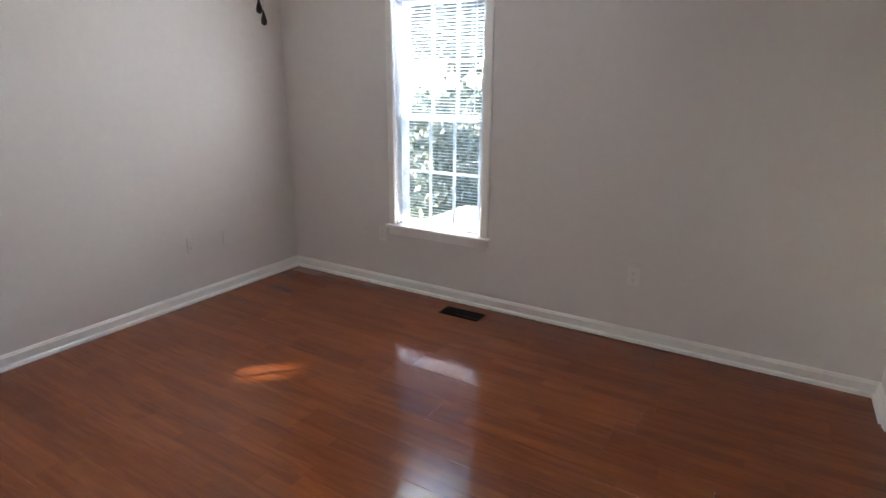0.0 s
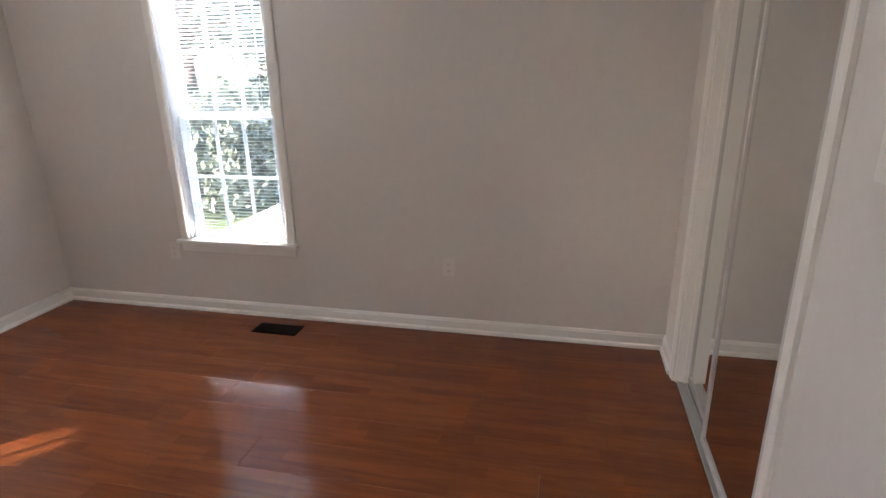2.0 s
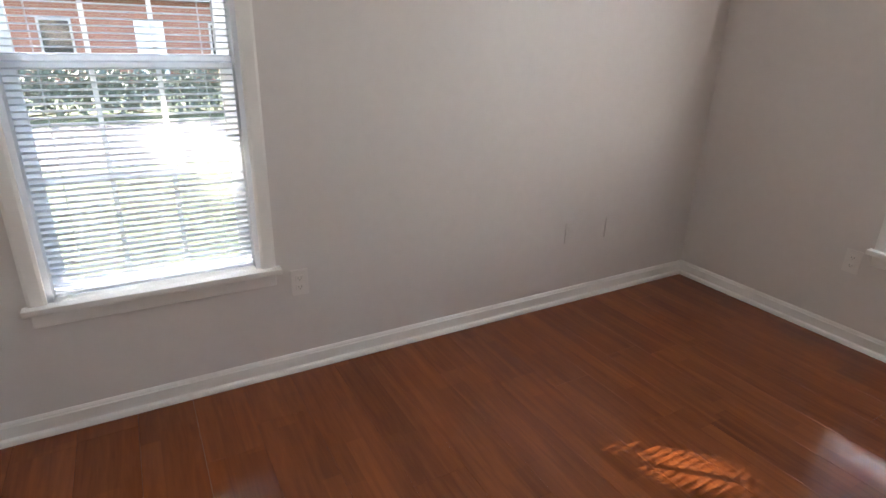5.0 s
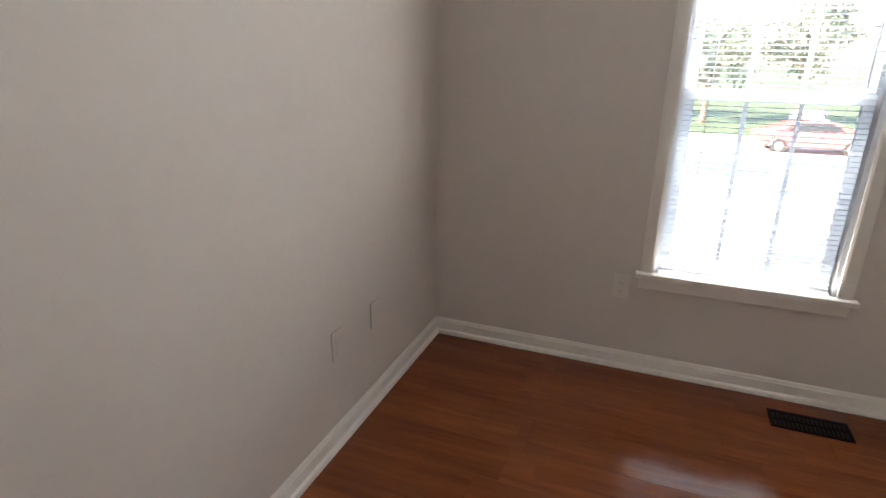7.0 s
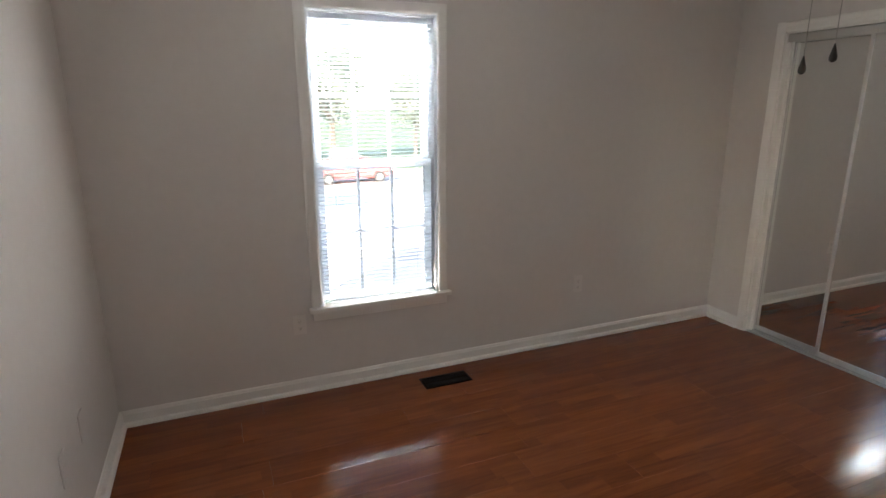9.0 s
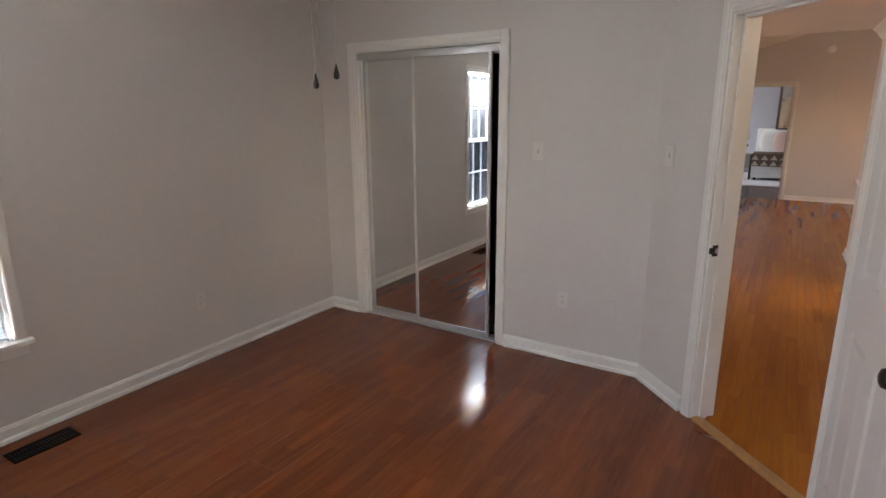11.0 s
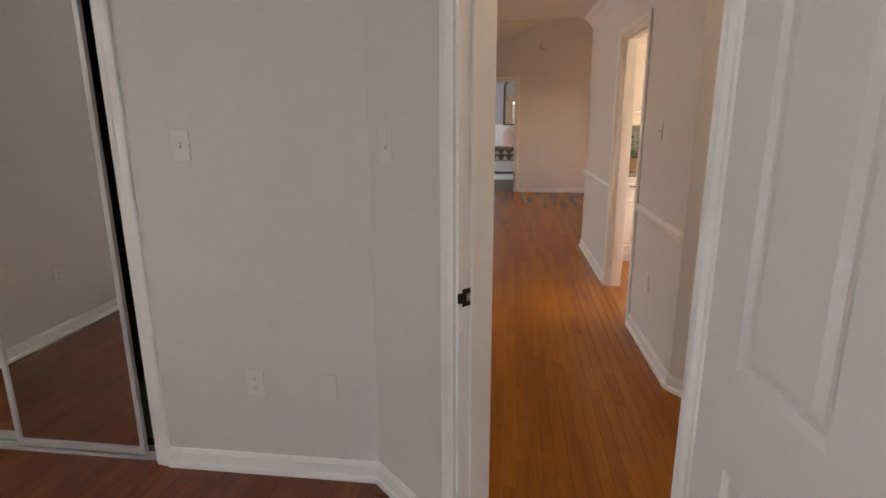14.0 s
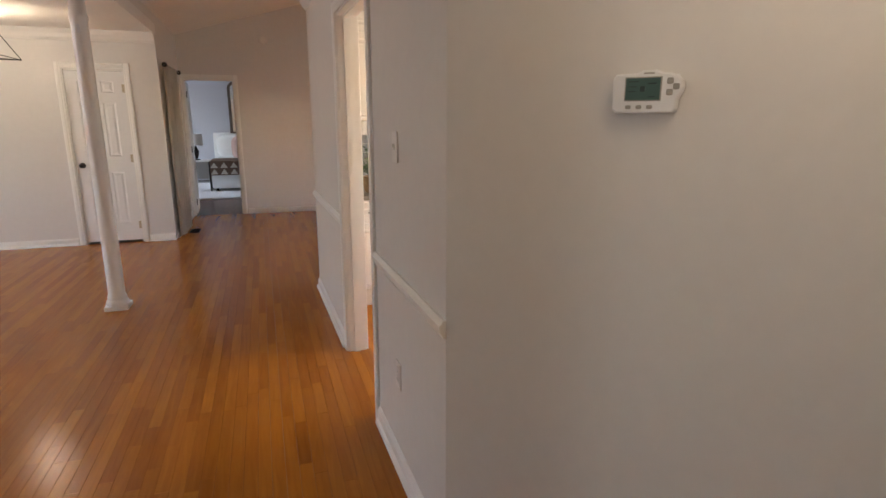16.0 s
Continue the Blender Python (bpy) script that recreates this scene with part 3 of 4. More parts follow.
def panel_door(name, m, w, h, label, hinge_side=1, hinges=True, hinge_mat=None, knobs=(1, -1), mat=None):
    """A six-panel door. Local x from hinge to latch, y through the leaf, hinges stand on hinge_side."""
    top = empty(name, m, label, "door", "", "structure")
    mat = mat or DOORP
    k = h / 2.03
    t, c = 0.0175, 0.010
    st, mu = 0.115, 0.10
    rows = [(0.23, 0.86), (1.045, 1.68), (1.785, 1.925)]
    half = (w - 2 * st - mu) / 2
    cols = [(st, st + half), (st + half + mu, w - st)]
    core = part("leaf", boxes((0, w, -c, c, 0.012, h)), mat, top)
    bars = [(0, st, 0.012, h), (w - st, w, 0.012, h)]
    zs = [0.012] + [v * k for r in rows for v in r] + [h]
    for i in range(0, len(zs), 2):
        bars.append((st, w - st, zs[i], zs[i + 1]))
    for z0, z1 in rows:
        bars.append((st + half, st + half + mu, z0 * k, z1 * k))
    for y0, y1 in ((-t, -c), (c, t)):
        part("stiles_and_rails", boxes(*[(a, b, y0, y1, z0, z1) for a, b, z0, z1 in bars]), mat, top)
    for side in (1, -1):
        for z0, z1 in rows:
            for x0, x1 in cols:
                bm = bmesh.new()
                z0k, z1k = z0 * k, z1 * k
                lips = [(0.0, t), (0.014, c + 0.0008), (0.022, c + 0.0008), (0.042, t - 0.0015)]
                rings = [[bm.verts.new((x, side * d, z)) for x, z in ((x0 + g, z0k + g), (x1 - g, z0k + g), (x1 - g, z1k - g), (x0 + g, z1k - g))] for g, d in lips]
                for a, b in zip(rings, rings[1:]):
                    for i in range(4):
                        bm.faces.new((a[i], a[(i + 1) % 4], b[(i + 1) % 4], b[i]))
                bm.faces.new(rings[-1])
                part("panel", bm, mat, top)
    for side in knobs:
        knob(top, w - 0.062, side * t, 0.945 * k, side)
    part("latch_plate", boxes((w - 0.001, w + 0.0015, -0.0125, 0.0125, 0.945 * k - 0.03, 0.945 * k + 0.03)), BRONZE, top, "dark bronze latch plate")
    part("latch_bolt", boxes((w, w + 0.011, -0.007, 0.007, 0.945 * k - 0.011, 0.945 * k + 0.011), bevel=0.003), STEEL, top, "steel latch bolt")
    if hinges:
        for z in (0.2, 1.02, 1.84):
            bm = boxes((0.0, 0.03, hinge_side * t - 0.001, hinge_side * t + 0.0016, z * k - 0.045, z * k + 0.045))
            tube(bm, (0.0, hinge_side * (t + 0.005), z * k - 0.047), (0.0, hinge_side * (t + 0.005), z * k + 0.047), 0.006, n=10)
            part("hinge", bm, hinge_mat or BRONZE, top, "dark bronze butt hinge" if not hinge_mat else "painted butt hinge")
    return top


panel_door("door_1", place((3.09, -3.445, 0.0), (-0.9947, -0.1028)), 0.80, 2.03, "white six-panel bedroom door standing open against the wall", hinge_side=1)
panel_door("door_3", place((5.015, -2.552, 0.0), (-0.971, -0.24)), 0.80, 2.03, "white six-panel hall closet door standing ajar", hinge_side=1)
panel_door("door_4", place((12.875, -2.385, 0.0), (1, 0.05)), 0.70, 2.03, "white six-panel door standing open into the far bedroom", hinge_side=-1)
panel_door("door_5", place((10.945, -1.968, 0.015), (0, 1)), 0.60, 1.99, "white six-panel closet door, closed, beside the column", hinge_side=1, hinge_mat=HINGE, knobs=(1,))


# ---- mirrored closet ----
def mirror_door(m, w, h, label):
    top = empty("mirror_door", m, label, "closet door", "mirrored sliding doors")
    part("mirror_panel", boxes((0.022, w - 0.022, -0.006, 0.004, 0.035, h - 0.022)), MIRROR, top, "silvered mirror glass")
    part("stile", boxes((0, 0.022, -0.012, 0.012, 0, h), bevel=0.003), ALU, top)
    part("stile", boxes((w - 0.022, w, -0.012, 0.012, 0, h), bevel=0.003), ALU, top)
    part("top_rail", boxes((0.022, w - 0.022, -0.010, 0.010, h - 0.022, h), bevel=0.002), ALU, top)
    part("bottom_rail", boxes((0.022, w - 0.022, -0.010, 0.010, 0, 0.035), bevel=0.002), ALU, top)
    return top


# local x runs north, local +y into the room
mirror_door(place((4.033, -1.476, 0.016), (0, 1)), 0.63, 1.988, "framed mirror sliding door, front panel, not quite closed")
mirror_door(place((4.071, -0.986, 0.016), (0, 1)), 0.625, 1.988, "framed mirror sliding door, rear panel")
track = empty("closet_track", place((4.0, -1.542, 0), (0, 1)), "white aluminium sliding door track on the floor", "door track")
part("floor_track", boxes((0, 1.182, -0.095, -0.008, 0.001, 0.006), (0, 1.182, -0.012, -0.008, 0.006, 0.016), (0, 1.182, -0.054, -0.050, 0.006, 0.014), (0, 1.182, -0.095, -0.091, 0.006, 0.016)), ALU, track)
part("head_track", boxes((0, 1.182, -0.10, -0.096, 1.978, 2.034), (0, 1.182, -0.012, -0.008, 1.985, 2.034), (0, 1.182, -0.1, -0.008, 2.029, 2.034)), ALU, track)


# ---- small wall fittings ----
def cover_plate(name, m, kind, label, category, mat=None):
    """A wall plate: outlet, toggle switch or blank. Local x along the wall, +y out of it, origin at its middle."""
    top = empty(name, m, label, category)
    part("plate", boxes((-0.036, 0.036, 0.0, 0.006, -0.058, 0.058), bevel=0.0025), mat or PLATE, top)
    if kind == "outlet":
        for z in (-0.02, 0.02):
            r = part("receptacle", boxes((-0.017, 0.017, 0.005, 0.0085, z - 0.014, z + 0.014), bevel=0.002), mat or PLATE, top)
            for dx in (-0.006, 0.006):
                part("slot", boxes((dx - 0.0014, dx + 0.0014, 0.0082, 0.009, z - 0.003, z + 0.006)), SOCKET if not mat else mat, r)
            part("ground_hole", boxes((-0.0025, 0.0025, 0.0082, 0.009, z - 0.0105, z - 0.0055)), SOCKET if not mat else mat, r)
    if kind == "switch":
        part("slot", boxes((-0.005, 0.005, 0.0055, 0.0065, -0.012, 0.012)), SOCKET if not mat else mat, top)
        part("toggle", boxes((-0.004, 0.004, 0.006, 0.016, -0.002, 0.011), bevel=0.0015), mat or PLATE, top)
    for z in ((0.0,) if kind == "outlet" else (-0.032, 0.032)):
        bm = bmesh.new()
        tube(bm, (0, 0.0055, z), (0, 0.0072, z), 0.003, n=10)
        part("screw", bm, mat or PLATE, top)
    return top


OUT = ("cream plastic wall outlet above the baseboard", "outlet")
BLK = ("blank wall plate painted over in wall colour", "wall plate", WALL)
POUT = ("wall outlet painted over in wall colour", "outlet", WALL)
SWI = ("cream toggle light switch on the wall", "light switch")


def on_wall(p, d):
    return place(p, d)


cover_plate("wall_outlet", on_wall((0.890, 0, 0.415), (-1, 0)), "outlet", *OUT)
cover_plate("wall_outlet", on_wall((2.757, 0, 0.415), (-1, 0)), "outlet", *OUT)
cover_plate("wall_outlet", on_wall((-0.04, -0.982, 0.415), (0, -1)), "outlet", *POUT)
cover_plate("wall_plate", on_wall((-0.04, -0.69, 0.409), (0, -1)), "blank", *BLK)
cover_plate("wall_outlet", on_wall((-0.04, -2.458, 0.415), (0, -1)), "outlet", *OUT)
cover_plate("wall_outlet", on_wall((4.0, -2.034, 0.415), (0, 1)), "outlet", *OUT)
cover_plate("wall_plate", on_wall((4.0, -2.342, 0.405), (0, 1)), "blank", *BLK)
cover_plate("light_switch", on_wall((4.0, -1.828, 1.366), (0, 1)), "switch", *SWI)
cover_plate("light_switch", on_wall((3.910, -2.630, 1.371), (1, 1)), "switch", *SWI)
cover_plate("light_switch", on_wall(hall(0.57, 1.368), HD), "switch", *SWI)
cover_plate("wall_outlet", on_wall(hall(0.577, 0.432), HD), "outlet", *OUT)
cover_plate("wall_outlet", on_wall((4.43, -4.369, 0.43), (0.762, 0.647)), "outlet", *OUT)


def floor_register(m, w, d, label, mat):
    """A floor vent: flanged frame with louvre slats over a flat near-black plate painted as the shade below."""
    top = empty("floor_register", m, label, "floor vent")
    part("duct_shade", boxes((0.012, w - 0.012, 0.012, d - 0.012, 0.001, 0.0018)), SLOT, top)
    part("frame", boxes((0, w, 0, 0.014, 0.001, 0.006), (0, w, d - 0.014, d, 0.001, 0.006), (0, 0.014, 0.014, d - 0.014, 0.001, 0.006), (w - 0.014, w, 0.014, d - 0.014, 0.001, 0.006)), mat, top)
    n = 16
    for i in range(n):
        x = 0.02 + (w - 0.04) * (i + 0.5) / n
        bm = boxes((-0.0035, 0.0035, 0.014, d - 0.014, 0.0018, 0.005))
        o = part("louvre", bm, mat, top)
        o.location = (x, 0, 0)
    part("cross_bar", boxes((0.014, w - 0.014, d / 2 - 0.004, d / 2 + 0.004, 0.002, 0.0057)), mat, top)
    return top


floor_register(pose(1.549, -0.254, 0), 0.294, 0.128, "dark brown metal floor vent under the window", IRON)
floor_register(pose(11.29, -2.57, 0), 0.28, 0.13, "dark metal floor vent near the far doorway", IRON)
floor_register(pose(9.27, -0.78, 0), 0.14, 0.34, "dark metal floor vent in the living room", IRON)


def thermostat(m):
    top = empty("thermostat", m, "white plastic thermostat with a dark green screen", "thermostat")
    bm = bmesh.new()
    outline = [(-0.060, -0.044), (0.066, -0.044), (0.073, -0.036), (0.075, 0.030), (0.068, 0.041), (0.02, 0.043), (0.008, 0.049), (-0.020, 0.049), (-0.032, 0.043), (-0.052, 0.041), (-0.064, 0.036), (-0.074, 0.026), (-0.077, 0.012), (-0.074, -0.002), (-0.067, -0.014), (-0.066, -0.036)]
    rings = [[bm.verts.new((x * k, y, z * k)) for x, z in outline] for y, k in ((0.003, 1.0), (0.022, 1.0), (0.028, 0.965), (0.030, 0.92))]
    for a, b in zip(rings, rings[1:]):
        for i in range(len(outline)):
            j = (i + 1) % len(outline)
            bm.faces.new((a[i], a[j], b[j], b[i]))
    bm.faces.new(rings[-1])
    part("body", bm, DOORP, top)
    part("base", boxes((-0.064, 0.071, 0.0, 0.003, -0.042, 0.040)), DOORP, top)
    part("bezel", boxes((-0.033, 0.046, 0.0295, 0.0312, -0.018, 0.034), bevel=0.0008), GREYB, top)
    scr = part("screen", boxes((-0.030, 0.043, 0.0305, 0.0322, -0.0155, 0.0315)), LCD, top, "dark green display")
    for a, b, z0, z1 in ((-0.037, -0.020, 0.002, 0.004), (-0.037, -0.020, 0.012, 0.014), (-0.012, -0.002, 0.002, 0.014), (0.004, 0.022, 0.018, 0.021), (-0.037, -0.015, 0.023, 0.025), (0.006, 0.02, -0.010, -0.008)):
        part("readout_bar", boxes((-b, -a, 0.0322, 0.0325, z0, z1)), LCDTXT, scr)
    part("brand_mark", boxes((-0.016, 0.006, 0.0297, 0.0306, 0.0395, 0.043)), GREYB, top)
    for x, z in ((-0.050, 0.024), (-0.050, 0.000), (-0.063, 0.012)):
        part("button", boxes((x - 0.0065, x + 0.0065, 0.029, 0.0325, z - 0.0065, z + 0.0065), bevel=0.003), GREYB, top)
    for x in (0.036, 0.013, -0.010):
        part("button", boxes((x - 0.006, x + 0.006, 0.029, 0.032, -0.035, -0.0265), bevel=0.0025), GREYB, top)
    return top


thermostat(place((4.538, -4.278, 1.526), (0.762, 0.647)))


# ---- ceiling fan, of which the pull chains hang into view ----
def ceiling_fan(p):
    top = empty("ceiling_fan", pose(*p), "dark bronze ceiling fan with two pull chains", "ceiling fan")
    bm = bmesh.new()
    lathe(bm, [(0.0, H), (0.065, H), (0.06, H - 0.03), (0.02, H - 0.055), (0.014, H - 0.06)][::-1])
    part("canopy", bm, BRONZE, top, smooth=True)
    bm = bmesh.new()
    tube(bm, (0, 0, H - 0.16), (0, 0, H - 0.04), 0.012)
    part("downrod", bm, BRONZE, top)
    bm = bmesh.new()
    lathe(bm, [(0.03, 2.13), (0.085, 2.15), (0.12, 2.19), (0.125, 2.24), (0.10, 2.29), (0.03, 2.325)])
    part("motor_housing", bm, BRONZE, top, smooth=True)
    bl = bmesh.new()
    box(bl, 0.2, 0.64, -0.065, 0.065, -0.004, 0.004, 0.003)
    me = finish(bl)
    me.materials.append(WALNUT)
    ir = boxes((0.09, 0.24, -0.02, 0.02, -0.01, -0.004))
    mi = finish(ir)
    mi.materials.append(BRONZE)
    for i in range(5):
        b = part("blade", me, WALNUT, top)
        b.matrix_local = pose(0, 0, 2.24, 0, 0, 72 * i + 20) @ pose(0, 0, 0, 10, 0, 0)
        part("blade_iron", mi, BRONZE, b)
    for dx, dy, z in ((-0.019, 0.025, 1.677), (0.019, -0.024, 1.704)):
        bm = bmesh.new()
        tube(bm, (dx, dy, z + 0.02), (dx, dy, 2.18), 0.0012, n=6)
        c = part("pull_chain", bm, STEEL, top)
        bm = bmesh.new()
        lathe(bm, [(0.0015, z + 0.04), (0.003, z + 0.034), (0.006, z + 0.022), (0.0095, z + 0.009), (0.0088, z), (0.003, z - 0.005)][::-1], (dx, dy, 0), n=14)
        part("pull_knob", bm, BRONZE, c, "dark bronze teardrop pull", True)
    return top


ceiling_fan((1.965, -1.979, 0))


# ---- living room ----
def column(p):
    top = empty("column", pose(*p), "white painted turned support column in the living room", "column")
    part("base_block", boxes((-0.085, 0.085, -0.085, 0.085, 0.0, 0.035), bevel=0.004), TRIM, top)
    bm = bmesh.new()
    lathe(bm, [(0.082, 0.035), (0.085, 0.05), (0.078, 0.07), (0.068, 0.08), (0.07, 0.1), (0.064, 0.115), (0.060, 0.13), (0.055, 2.14), (0.062, 2.16), (0.062, 2.185), (0.055, 2.20), (0.055, 2.36), (0.07, 2.39), (0.072, 2.405)], n=32)
    part("shaft", bm, TRIM, top, smooth=True)
    part("cap_block", boxes((-0.08, 0.08, -0.08, 0.08, 2.405, H), bevel=0.004), TRIM, top)
    part("clip", boxes((-0.065, -0.054, -0.012, 0.012, 2.06, 2.12), bevel=0.002), VINYL, top)
    return top


column((8.225, -2.262, 0))


def lantern(p):
    """A cage lantern close to the ceiling; its bulbs stand on a post in the bottom ring."""
    top = empty("ceiling_lantern", pose(*p), "black metal cage ceiling lantern with lit bulbs", "ceiling light")
    bm = bmesh.new()
    lathe(bm, [(0.01, H - 0.035), (0.055, H - 0.028), (0.07, H - 0.01), (0.07, H)])
    part("canopy", bm, BRONZE, top, smooth=True)
    bm = bmesh.new()
    tube(bm, (0, 0, H - 0.12), (0, 0, H - 0.03), 0.007)
    part("stem", bm, BRONZE, top)
    zt, zb, a, b = H - 0.12, H - 0.42, 0.09, 0.24
    square = ((1, 1), (-1, 1), (-1, -1), (1, -1))
    ct = [(x * a, y * a, zt) for x, y in square]
    cb = [(x * b, y * b, zb) for x, y in square]
    for i in range(4):
        for p0, p1 in ((ct[i], ct[(i + 1) % 4]), (cb[i], cb[(i + 1) % 4]), (ct[i], cb[i]), (ct[i], (0, 0, zt)), (cb[i], (0, 0, zb))):
            bm = bmesh.new()
            tube(bm, p0, p1, 0.004, n=8)
            part("cage_bar", bm, BRONZE, top)
    bm = bmesh.new()
    tube(bm, (0, 0, zb), (0, 0, zb + 0.08), 0.01, n=10)
    part("post", bm, BRONZE, top)
    for x, y in ((0.075, 0.0), (-0.038, 0.065), (-0.038, -0.065)):
        bm = bmesh.new()
        tube(bm, (0, 0, zb + 0.06), (x, y, zb + 0.06), 0.006, n=8)
        tube(bm, (x, y, zb + 0.055), (x, y, zb + 0.085), 0.014)
        s = part("socket", bm, BRONZE, top)
        bm = bmesh.new()
        lathe(bm, [(0.013, zb + 0.085), (0.024, zb + 0.11), (0.03, zb + 0.14), (0.026, zb + 0.165), (0.012, zb + 0.177)], (x, y, 0), n=16)
        part("bulb", bm, BULB, s, "lit warm bulb", True)
    return top


lantern((9.745, -1.06, 0))
lamp = new("lantern_light", bpy.data.lights.new("lantern_light", "POINT"))
lamp.data.energy = 0.5
lamp.data.color = (1.0, 0.80, 0.56)
lamp.data.shadow_soft_size = 0.06
lamp.location = (9.745, -1.06, H - 0.20)


def disc_lamp(p, energy):
    top = empty("ceiling_disc_light", pose(*p), "lit white glass ceiling light", "ceiling light")
    bm = bmesh.new()
    lathe(bm, [(0.16, -0.03), (0.165, -0.015), (0.165, 0.0)], n=32)
    part("rim", bm, STEEL, top, smooth=True)
    bm = bmesh.new()
    lathe(bm, [(0.02, -0.095), (0.08, -0.085), (0.13, -0.06), (0.15, -0.031)], n=32)
    part("diffuser", bm, DIFFUSER, top, "lit white glass bowl", True)
    li = new("ceiling_disc_glow", bpy.data.lights.new("ceiling_disc_glow", "POINT"))
    li.data.energy = energy
    li.data.color = (1.0, 0.80, 0.58)
    li.data.shadow_soft_size = 0.12
    li.location = (p[0], p[1], p[2] - 0.24)


# the kitchen's lamp is unseen, added to brighten the room behind the doorway
disc_lamp((6.4, -5.5, H), 4.0)
disc_lamp((3.85, -4.15, H), 0.62)

# smoke detector high on the end wall
sd = empty("smoke_detector", pose(12.736, -3.564, 2.641), "white round smoke detector on the end wall", "smoke detector")
bm = bmesh.new()
lathe(bm, [(0.07, 0.0), (0.07, 0.014), (0.06, 0.026), (0.04, 0.034), (0.01, 0.036)], axis=(-1, 0, 0))
part("case", bm, PLATE, sd, smooth=True)
bm = bmesh.new()
lathe(bm, [(0.05, 0.0), (0.05, 0.036), (0.0401, 0.038)], (0, 0, 0), (-1, 0, 0))
part("grille", bm, PLATE, sd)

# curtain on a short rod at the side wall
cu = empty("curtain", pose(11.95, -2.34, 0), "beige curtain on a dark rod at the side wall", "curtain")
bm = bmesh.new()
tube(bm, (-0.98, -0.07, 2.10), (0.2, -0.07, 2.10), 0.012)
rod = part("curtain_rod", bm, BRONZE, cu, "dark metal rod")
for x in (-1.0, 0.22):
    bm = bmesh.new()
    bmesh.ops.create_uvsphere(bm, u_segments=14, v_segments=8, radius=0.03, matrix=Matrix.Translation((x, -0.07, 2.10)))
    part("finial", bm, BRONZE, rod, smooth=True)
bm = bmesh.new()
rows_ = []
for z in (0.03, 1.1, 2.09):
    rows_.append([(bm.verts.new((-0.93 + 0.75 * i / 80, -0.07 + 0.03 * math.sin(i * 0.75) + 0.006 * math.sin(i * 0.31 + z), z))) for i in range(81)])
for a, b in zip(rows_, rows_[1:]):
    for i in range(80):
        bm.faces.new((a[i], a[i + 1], b[i + 1], b[i]))
bmesh.ops.solidify(bm, geom=bm.faces[:], thickness=0.003)
part("drape", bm, CURTAIN, cu, smooth=True)


# ---- kitchen seen through the doorway ----
def cabinet_front(parent, x, y0, y1, z0, z1, name="door", handle="knob"):
    """A raised-panel front in the plane x, facing west."""
    d = part(name, boxes((x - 0.016, x, y0, y1, z0, z1), bevel=0.003), CABINET, parent)
    bm = bmesh.new()
    rings = [[bm.verts.new((x - e, y, z)) for y, z in ((y0 + g, z0 + g), (y1 - g, z0 + g), (y1 - g, z1 - g), (y0 + g, z1 - g))] for g, e in ((0.045, 0.0165), (0.055, 0.023), (0.07, 0.023), (0.08, 0.0175), (0.095, 0.0225))]
    for a, b in zip(rings, rings[1:]):
        for i in range(4):
            bm.faces.new((a[i], a[(i + 1) % 4], b[(i + 1) % 4], b[i]))
    bm.faces.new(rings[-1])
    part("raised_panel", bm, CABINET, d)
    if handle == "bar":
        c = (y0 + y1) / 2
        bm = bmesh.new()
        tube(bm, (x - 0.045, c - 0.06, (z0 + z1) / 2), (x - 0.045, c + 0.06, (z0 + z1) / 2), 0.006, n=10)
        for s in (-0.045, 0.045):
            tube(bm, (x - 0.045, c + s, (z0 + z1) / 2), (x - 0.014, c + s, (z0 + z1) / 2), 0.005, n=8)
        part("handle", bm, BRONZE, d, "black bar handle")


def base_cabinet(y0, y1):
    top = empty("base_cabinet", pose(0, 0, 0), "white raised-panel base cabinet with a drawer", "cabinet", "kitchen base cabinets")
    part("carcass", boxes((7.63, 8.265, y0 + 0.001, y1 - 0.001, 0.10, 0.86)), CABINET, top)
    part("toe_kick", boxes((7.69, 8.265, y0 + 0.001, y1 - 0.001, 0.0, 0.10)), CABINET, top)
    cabinet_front(top, 7.63, y0 + 0.008, y1 - 0.008, 0.70, 0.85, "drawer_front", "bar")
    cabinet_front(top, 7.63, y0 + 0.008, y1 - 0.008, 0.11, 0.69)


def upper_cabinet(y0, y1):
    top = empty("upper_cabinet", pose(0, 0, 0), "white raised-panel upper cabinet on the kitchen wall", "cabinet", "kitchen upper cabinets")
    part("carcass", boxes((7.92, 8.265, y0 + 0.001, y1 - 0.001, 1.40, 2.40)), CABINET, top)
    part("light_rail", boxes((7.905, 7.94, y0 + 0.001, y1 - 0.001, 1.355, 1.40)), CABINET, top)
    part("crown", boxes((7.87, 7.92, y0 + 0.001, y1 - 0.001, 2.40, 2.48)), CABINET, top)
    cabinet_front(top, 7.92, y0 + 0.006, y1 - 0.006, 1.41, 2.12)
    cabinet_front(top, 7.92, y0 + 0.006, y1 - 0.006, 2.13, 2.39)


for i in range(5):
    base_cabinet(-4.47 - 0.46 * i, -4.01 - 0.46 * i)
    upper_cabinet(-4.47 - 0.46 * i, -4.01 - 0.46 * i)
ct = empty("countertop", pose(7.96, -5.14, 0.861), "speckled stone worktop on the base cabinets", "worktop")
part("slab", boxes((-0.315, 0.305, -1.16, 1.13, 0.0, 0.035), bevel=0.004), STONE, ct)
bs = empty("backsplash", pose(8.265, -5.14, 0.897), "grey tile backsplash behind the worktop", "backsplash", "", "structure")
tl = boxes((-0.006, 0.0, -0.073, 0.073, -0.035, 0.035), bevel=0.0015)
tme = finish(tl)
tme.materials.append(TILE)
